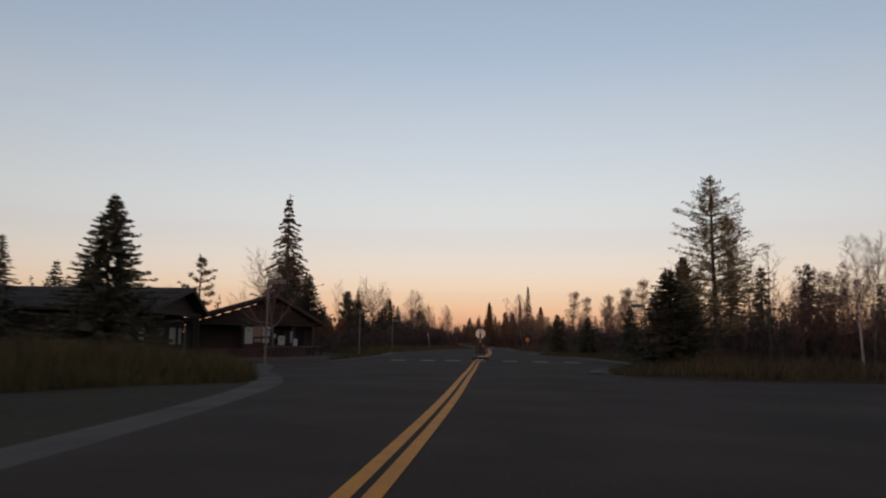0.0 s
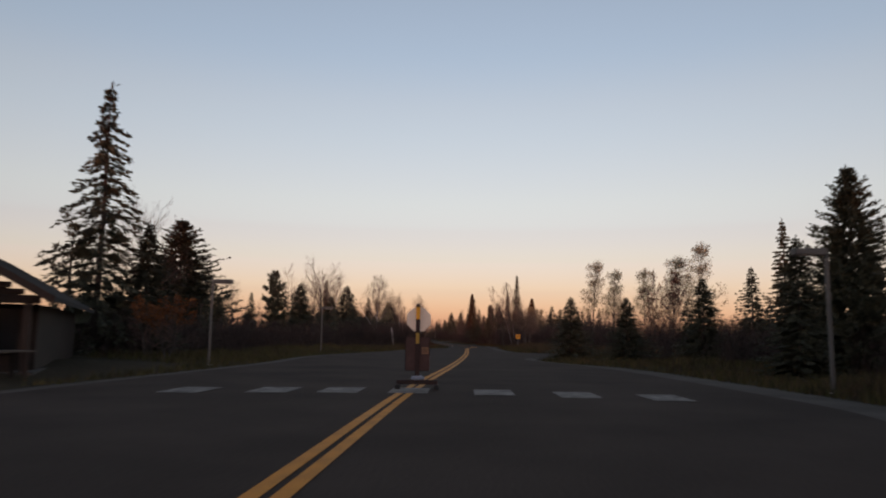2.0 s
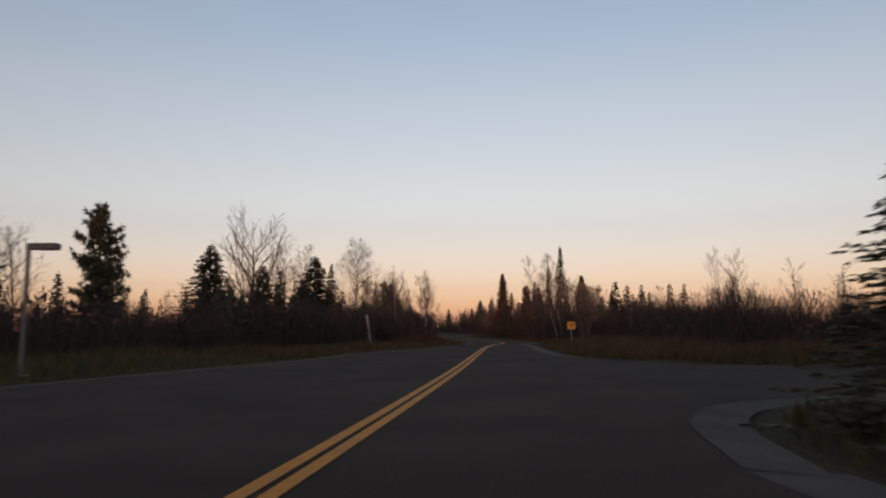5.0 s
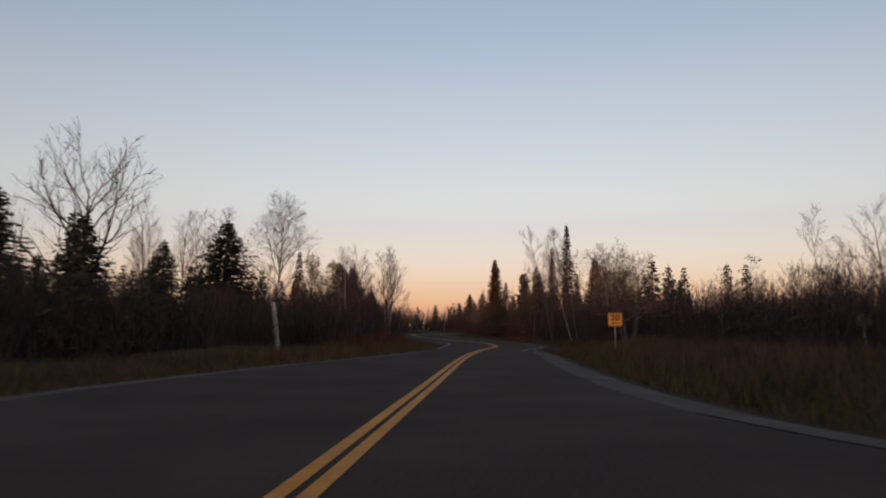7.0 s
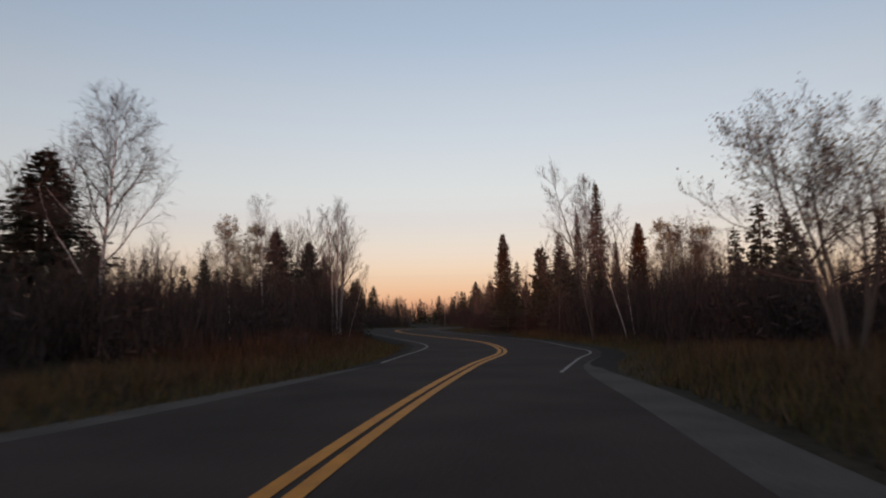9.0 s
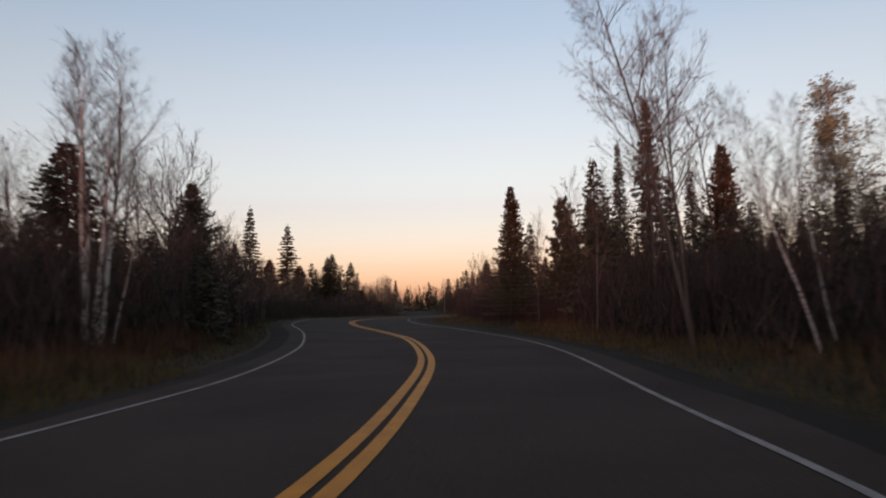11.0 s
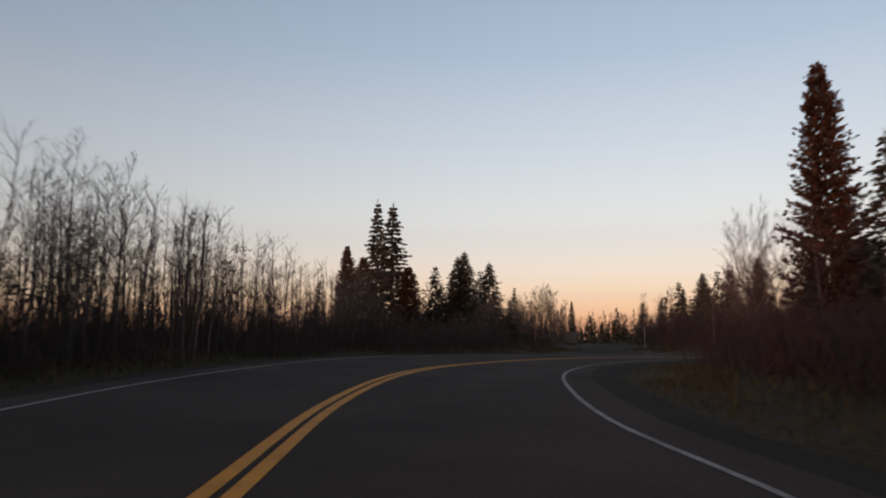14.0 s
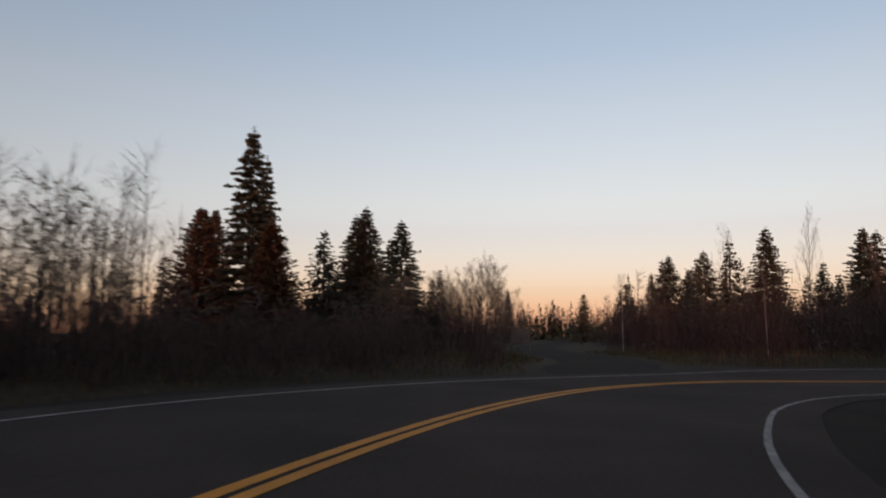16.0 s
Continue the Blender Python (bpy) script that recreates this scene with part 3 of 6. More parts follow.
def broadleaf(seed, stems=1, lean=0.0, fork=0.3, limbs=12, spread=42, limb=0.4, branch=7, twigs=6, fine=0.014, up=0.07, wander=0.05, trunk=0.09, leader=0.92, taper=0.6, leaves=0, leaf_size=0.1, leaf_from=0.0, tiny=3, boughs=(), hang=0.0):
    """A leafless or thinly leaved tree, 10 m high: stems, limbs, branches, twigs and twiglets, each finer than the last."""
    rng = np.random.default_rng(seed)
    tr, cr, lf = Build(), Build(), Build()
    P, Q, W, ends = [], [], [], []
    sky = np.array([0, 0, 1.0])

    def grow(p, d, L, n, jitter, tropism):
        pts, d = [np.array(p, float)], np.array(d, float)
        for _ in range(n):
            d = d + rng.normal(0, jitter, 3) + sky * tropism
            d /= np.linalg.norm(d)
            pts.append(pts[-1] + d * L / n)
        return np.array(pts)

    def along(pts, s):
        k = s * (len(pts) - 1)
        i = min(len(pts) - 2, int(k))
        d = pts[i + 1] - pts[i]
        return pts[i] + d * (k - i), d / (np.linalg.norm(d) + 1e-9)

    def turned(d, degrees, az):
        a = np.cross(d, [0.3, 0.2, 0.93] if abs(d[2]) < 0.8 else [1.0, 0.1, 0])
        a /= np.linalg.norm(a)
        b = np.cross(d, a)
        t = radians(degrees)
        return d * np.cos(t) + (a * np.cos(az) + b * np.sin(az)) * np.sin(t)

    for st in range(stems):
        az = 2 * np.pi * st / stems + rng.uniform(-0.5, 0.5)
        ln = lean if stems == 1 else lean * rng.uniform(0.4, 1.2)
        d0 = np.array([np.cos(az) * ln, np.sin(az) * ln, 1.0])
        h = 10.0 * leader * (1 if st == 0 else rng.uniform(0.74, 0.97))
        foot = np.array([np.cos(az), np.sin(az), 0]) * (0.2 if stems > 1 else 0)
        stem = grow(foot, d0 / np.linalg.norm(d0), h, 10, wander * 0.5, 0.03 if lean else 0.015)
        radius = lambda f: trunk * ((1 - f) ** 0.8 * 0.92 + 0.08)
        tr.tube(stem, [radius(f) * (1.25 if k == 0 else 1) for k, f in enumerate(np.linspace(0, 1, 11))], 7)
        turn = rng.uniform(0, 6.28)
        for k in range(limbs + len(boughs)):
            rel = (k + rng.uniform(0.1, 0.9)) / limbs
            f = fork + (0.99 - fork) * rel
            deg = spread * (1.15 - 0.5 * rel) * rng.uniform(0.8, 1.2)
            turn += 2.4 + rng.uniform(-0.5, 0.5)
            if k >= limbs:
                f, deg, turn, reach = boughs[k - limbs]
            p, d = along(stem, f)
            dl = turned(d, deg, turn)
            L = min(10 * limb * (1 - taper * rel), (10.3 - p[2]) / max(0.35, np.cos(radians(deg * 0.75)))) * rng.uniform(0.75, 1.1) * (h / 10 / leader)
            if k >= limbs:
                L = reach
            arm = grow(p, dl, L, 7, 0.05 + wander * 0.6, up)
            r0 = max(fine * 0.8, 0.6 * radius(f))
            (tr if k >= limbs else cr).tube(arm, r0 * (1 - 0.85 * np.linspace(0, 1, 8)), 5, False)
            spin = rng.uniform(0, 6.28)
            for b in range(branch):
                s = 0.18 + 0.8 * (b + rng.uniform(0.1, 0.9)) / branch
                q, e = along(arm, s)
                spin += np.pi + rng.uniform(-0.8, 0.8)
                Lb = L * (0.52 - 0.34 * s) * rng.uniform(0.7, 1.25) + 0.15
                br = grow(q, turned(e, rng.uniform(28, 50), spin), Lb, 4, 0.07, up * 1.1)
                cr.tube(br, r0 * (1 - 0.75 * s) * 0.5 * np.array([1, 0.75, 0.5, 0.3, 0.12]) + fine * 0.22, 3, False)
                for w in range(twigs):
                    g = 0.15 + 0.85 * (w + rng.uniform(0, 1)) / twigs
                    q2, e2 = along(br, min(g, 1))
                    d2 = turned(e2, rng.uniform(20, 48), rng.uniform(0, 6.28)) + sky * (up * 2 - hang)
                    d2 /= np.linalg.norm(d2)
                    L2 = Lb * (0.62 - 0.3 * g) * rng.uniform(0.7, 1.3) + 0.08
                    t2 = q2 + d2 * L2
                    P.append(q2), Q.append(t2), W.append(fine)
                    for _ in range(tiny):
                        m = q2 + (t2 - q2) * rng.uniform(0.25, 0.95)
                        t3 = m + (turned(d2, rng.uniform(18, 45), rng.uniform(0, 6.28)) + sky * (up - hang)) * L2 * rng.uniform(0.3, 0.6)
                        P.append(m), Q.append(t3), W.append(fine * 0.7)
                        if f >= leaf_from:
                            ends.append(t3)
    cr.blades(P, Q, W, rng)
    if leaves:
        ends = np.array(ends)
        pick = ends[rng.integers(0, len(ends), leaves)] + rng.normal(0, 0.09, (leaves, 3))
        d = rng.normal(size=pick.shape)
        d /= np.linalg.norm(d, axis=1)[:, None]
        lf.kites(pick, pick + d * leaf_size * rng.uniform(0.6, 1.4, (leaves, 1)), np.full(leaves, leaf_size * 0.8), rng, 0.5)
    return tr, cr, lf if leaves else None


def kind_meshes(name, made, mats):
    tr, cr, lf = made
    return (tr.mesh(name + "_trunk", mats[0], True), cr.mesh(name + "_crown", mats[1]), lf.mesh(name + "_leaves", mats[2]) if lf else None)


SPRUCE_MATS, BARE_MATS = (BARK, NEEDLES), (GREY_BARK, TWIG, LEAF_DULL)
KINDS = {
    "spruce": [kind_meshes("spruce", conifer(k, 2.6, gap=0.36, sprays=20, width=0.13, length=0.4, droop=0.34, power=0.95, ragged=0.2), SPRUCE_MATS) for k in (1, 2, 3)],
    "full_spruce": [kind_meshes("full_spruce", conifer(k, 2.6, 0.02, 0.3, 9, 0.3, 0.05, 46, 0.085, 0.36, 0.95, 0.22, core=210), SPRUCE_MATS) for k in (51, 52)],
    "wood_spruce": [kind_meshes("wood_spruce", conifer(k, 2.3, 0.02, 0.5, 6, 0.4, 0.05, 6, 0.25, 0.58, 0.95, ragged=0.22, core=180), SPRUCE_MATS) for k in (34, 35, 36)],
    "open_spruce": [kind_meshes("open_spruce", conifer(4, 2.1, 0.04, 0.34, 6, 0.55, 0.0, 46, 0.075, 0.38, 1.0, 0.3, wood=True, core=70, rise=-0.35), SPRUCE_MATS)],
    "layered_spruce": [kind_meshes("layered_spruce", conifer(5, 2.1, 0.03, 0.38, 8, 0.24, 0.0, 64, 0.085, 0.42, 0.98, 0.24, wood=True, core=120, rise=-0.14, flat=0.18), SPRUCE_MATS)],
    "near_spruce": [kind_meshes("near_spruce", conifer(50, 2.6, 0.12, 0.44, 8, 0.2, 0.1, 230, 0.038, 0.32, 0.9, 0.36, wood=True, core=0, rise=-0.02, flat=0.4), SPRUCE_MATS)],
    "fir": [kind_meshes("fir", conifer(k, 1.35, 0.04, 0.27, 7, 0.25, 0.05, 30, 0.075, 0.32, 1.0, 0.18), SPRUCE_MATS) for k in (6, 7)],
    "cedar": [kind_meshes("cedar", conifer(8, 1.95, 0.02, 0.2, 9, 0.1, 0.3, 34, 0.095, 0.36, 0.75, 0.2, rise=0.25), (BARK, NEEDLES_RED_LIT))],
    "broad_spruce": [kind_meshes("broad_spruce", conifer(9, 3.3, 0.02, 0.33, 9, 0.2, 0.12, 110, 0.075, 0.36, 0.92, 0.2, core=300, rise=-0.05), SPRUCE_MATS)],
    "brown_spruce": [kind_meshes("brown_spruce", conifer(10, 1.9, 0.05, 0.3, 7, 0.3, 0.05, 44, 0.075, 0.36, 0.85, 0.28), (BARK, NEEDLES_RED_LIT))],
    "larch": [kind_meshes("larch", conifer(11, 2.3, core=0, first=0.14, gap=0.33, per=7, droop=0.12, lift=0.32, sprays=52, width=0.042, length=0.34, power=0.72, ragged=0.34, wood=True, rise=0.05, flat=0.5), (BARK, LARCH))],
    "pine": [kind_meshes("pine", pine(k), SPRUCE_MATS) for k in (12, 13)],
    "broad_pine": [kind_meshes("broad_pine", conifer(14, 3.6, 0.01, 0.3, 9, 0.12, 0.3, 70, 0.075, 0.46, 0.92, 0.2, wood=True, core=300, rise=0.5, flat=0.35), SPRUCE_MATS)],
    "sparse_pine": [kind_meshes("sparse_pine", pine(15, 2.6, 0.35, 0.9, 4, 12, 0.45, 0.45), SPRUCE_MATS)],
    "birch": [kind_meshes("birch", broadleaf(k, fork=0.34, limbs=16, spread=36, limb=0.34, branch=7, twigs=6, trunk=0.075, up=0.06), (BIRCH, TWIG)) for k in (16, 17)],
    "spreading_birch": [kind_meshes("spreading_birch", broadleaf(18, fork=0.42, limbs=22, spread=42, limb=0.36, branch=9, twigs=8, fine=0.014, trunk=0.1, leader=0.9, taper=0.4, up=0.05, hang=0.28, tiny=4, boughs=((0.23, 44, 1.57, 5.6), (0.38, 48, 4.71, 3.9), (0.45, 50, 1.9, 3.2))), (BIRCH, TWIG))],
    "birch_clump": [kind_meshes("birch_clump", broadleaf(19, 4, 0.085, fork=0.36, limbs=13, spread=28, limb=0.26, branch=7, twigs=6, trunk=0.068, up=0.1, fine=0.01), (BIRCH, TWIG))],
    "leaning_birch": [kind_meshes("leaning_birch", broadleaf(20, 2, 0.28, limbs=11, spread=40, limb=0.3, leaves=500, leaf_size=0.09, trunk=0.07), (BIRCH, TWIG, LEAF_PALE))],
    "bare_maple": [kind_meshes("bare_maple", broadleaf(k, fork=0.36, limbs=13, spread=58, limb=0.52, branch=8, twigs=5, fine=0.027, up=0.1, wander=0.13, trunk=0.19, leader=0.74, taper=0.35, tiny=2), BARE_MATS) for k in (21, 22)],
    "wood_bare": [kind_meshes("wood_bare", broadleaf(k, fork=0.25, limbs=10, spread=36, limb=0.32, branch=4, twigs=3, fine=0.027, trunk=0.075, up=0.08, tiny=2), BARE_MATS) for k in (37, 38, 39)],
    "bare_tree": [kind_meshes("bare_tree", broadleaf(k, fork=0.28, limbs=14, spread=40, limb=0.4, branch=7, twigs=5, fine=0.017, trunk=0.09, up=0.09), BARE_MATS) for k in (23, 24, 25)],
    "tall_bare_tree": [kind_meshes("tall_bare_tree", broadleaf(k, fork=0.42, limbs=17, spread=52, limb=0.28, branch=7, twigs=6, fine=0.013, trunk=0.07, up=0.05, wander=0.08, leader=0.97), BARE_MATS) for k in (44, 45)],
    "aspen": [kind_meshes("aspen", broadleaf(k, fork=0.3, limbs=16, spread=34, limb=0.28, branch=6, twigs=5, trunk=0.07, leaves=3000, leaf_size=0.115), (GREY_BARK, TWIG, LEAF_PALE)) for k in (26, 27)],
    "sapling": [kind_meshes("sapling", broadleaf(k, fork=0.25, limbs=10, spread=36, limb=0.3, branch=4, twigs=3, trunk=0.05, fine=0.022, wander=0.08, up=0.1, tiny=2, leaves=300, leaf_size=0.17), BARE_MATS) for k in (28, 29, 30)],
    "leafy_bush": [kind_meshes("leafy_bush", broadleaf(31, 5, 0.3, fork=0.34, limbs=11, spread=52, limb=0.36, branch=7, twigs=7, leaves=5200, leaf_size=0.085, trunk=0.085, fine=0.016, taper=0.4, leader=0.88, wander=0.1), BARE_MATS)],
    "rust_shrub": [kind_meshes("rust_shrub", broadleaf(32, 5, 0.35, fork=0.2, limbs=9, spread=32, limb=0.34, branch=6, twigs=5, leaves=3600, leaf_size=0.14, trunk=0.07, fine=0.022), (GREY_BARK, TWIG, LEAF_RUST))],
    "orange_maple": [kind_meshes("orange_maple", broadleaf(33, 4, 0.4, fork=0.2, limbs=9, spread=45, limb=0.4, leaves=1800, leaf_size=0.3, trunk=0.1, fine=0.04, leaf_from=0.5), (GREY_BARK, TWIG, LEAF_ORANGE))],
}
TELL = {
    "spruce": ("spruce_tree", "dark green spruce with dense drooping branches", "spruce"),
    "full_spruce": ("spruce_tree", "full dark green spruce with close-set branches at the wood's edge", "spruce"),
    "wood_spruce": ("spruce_tree", "dark green young spruce standing in the wood", "spruce"),
    "wood_bare": ("bare_tree", "leafless slender tree standing in the wood", "tree"),
    "open_spruce": ("spruce_tree", "tall spruce with open drooping branches and bare gaps", "spruce"),
    "layered_spruce": ("spruce_tree", "spruce with separate flat branch layers against the sky", "spruce"),
    "near_spruce": ("spruce_tree", "dark green spruce with tiered needled branches beside the bend", "spruce"),
    "fir": ("fir_tree", "slender pointed dark green fir in the wood", "fir"),
    "cedar": ("cedar_tree", "dense brownish cedar with a narrow rounded crown, tinted as in red sunlight", "cedar"),
    "broad_spruce": ("spruce_tree", "broad dark spruce with branches down to the grass", "spruce"),
    "brown_spruce": ("spruce_tree", "spruce with brownish needles, the low sun's red put into their colour", "spruce"),
    "larch": ("larch_tree", "feathery larch with yellowing autumn needles", "larch"),
    "pine": ("pine_tree", "dark pine with upturned tufted branches", "pine"),
    "broad_pine": ("pine_tree", "broad bushy pine with branches down to the ground", "pine"),
    "sparse_pine": ("pine_tree", "thin old pine with few tufted branches", "pine"),
    "birch": ("birch_tree", "leafless birch with a white trunk and fine twigs", "birch"),
    "spreading_birch": ("birch_tree", "leafless birch with wide-spreading fine branches", "birch"),
    "birch_clump": ("birch_tree", "leafless birch clump with several white stems", "birch"),
    "leaning_birch": ("birch_tree", "leaning slender birch with a few withered leaves", "birch"),
    "bare_maple": ("maple_tree", "leafless tree with a wide fan of bare limbs", "tree"),
    "bare_tree": ("bare_tree", "leafless grey tree with thin upright branches", "tree"),
    "tall_bare_tree": ("bare_tree", "tall leaning leafless tree with a slim trunk", "tree"),
    "aspen": ("aspen_tree", "slender aspen with sparse pale autumn leaves", "aspen"),
    "sapling": ("aspen_sapling", "thin leafless aspen sapling at the wood's edge", "sapling"),
    "leafy_bush": ("tall_bush", "tall many-stemmed bush with scattered withered leaves", "bush"),
    "rust_shrub": ("shrub", "rust-coloured autumn shrub with small leaves", "shrub"),
    "orange_maple": ("maple_shrub", "small maple shrub with orange autumn leaves", "shrub"),
}
TURN = random.Random(5)


def plant(kind, x, y, h, wide=1.0, turn=None, tilt=0.0, group="trees along the road"):
    """A tree of the kind, h metres high; wide: its spread against the kind's usual one."""
    i = TURN.randrange(len(KINDS[kind]))
    turn = TURN.uniform(0, 360) if turn is None else turn
    name, label, category = TELL[kind]
    s = h / 10
    m = pose(x, y, float(ground_z(x, y)[0]) - 0.06, tilt * 0.6, tilt, 0) @ pose(0, 0, 0, 0, 0, turn) @ Matrix.Diagonal((s * wide, s * wide, s, 1))
    t = empty(name, m, label, category, group)
    for pname, me in zip(("trunk", "crown", "leaves"), KINDS[kind][i]):
        if me:
            part(pname, me, t)
    return t


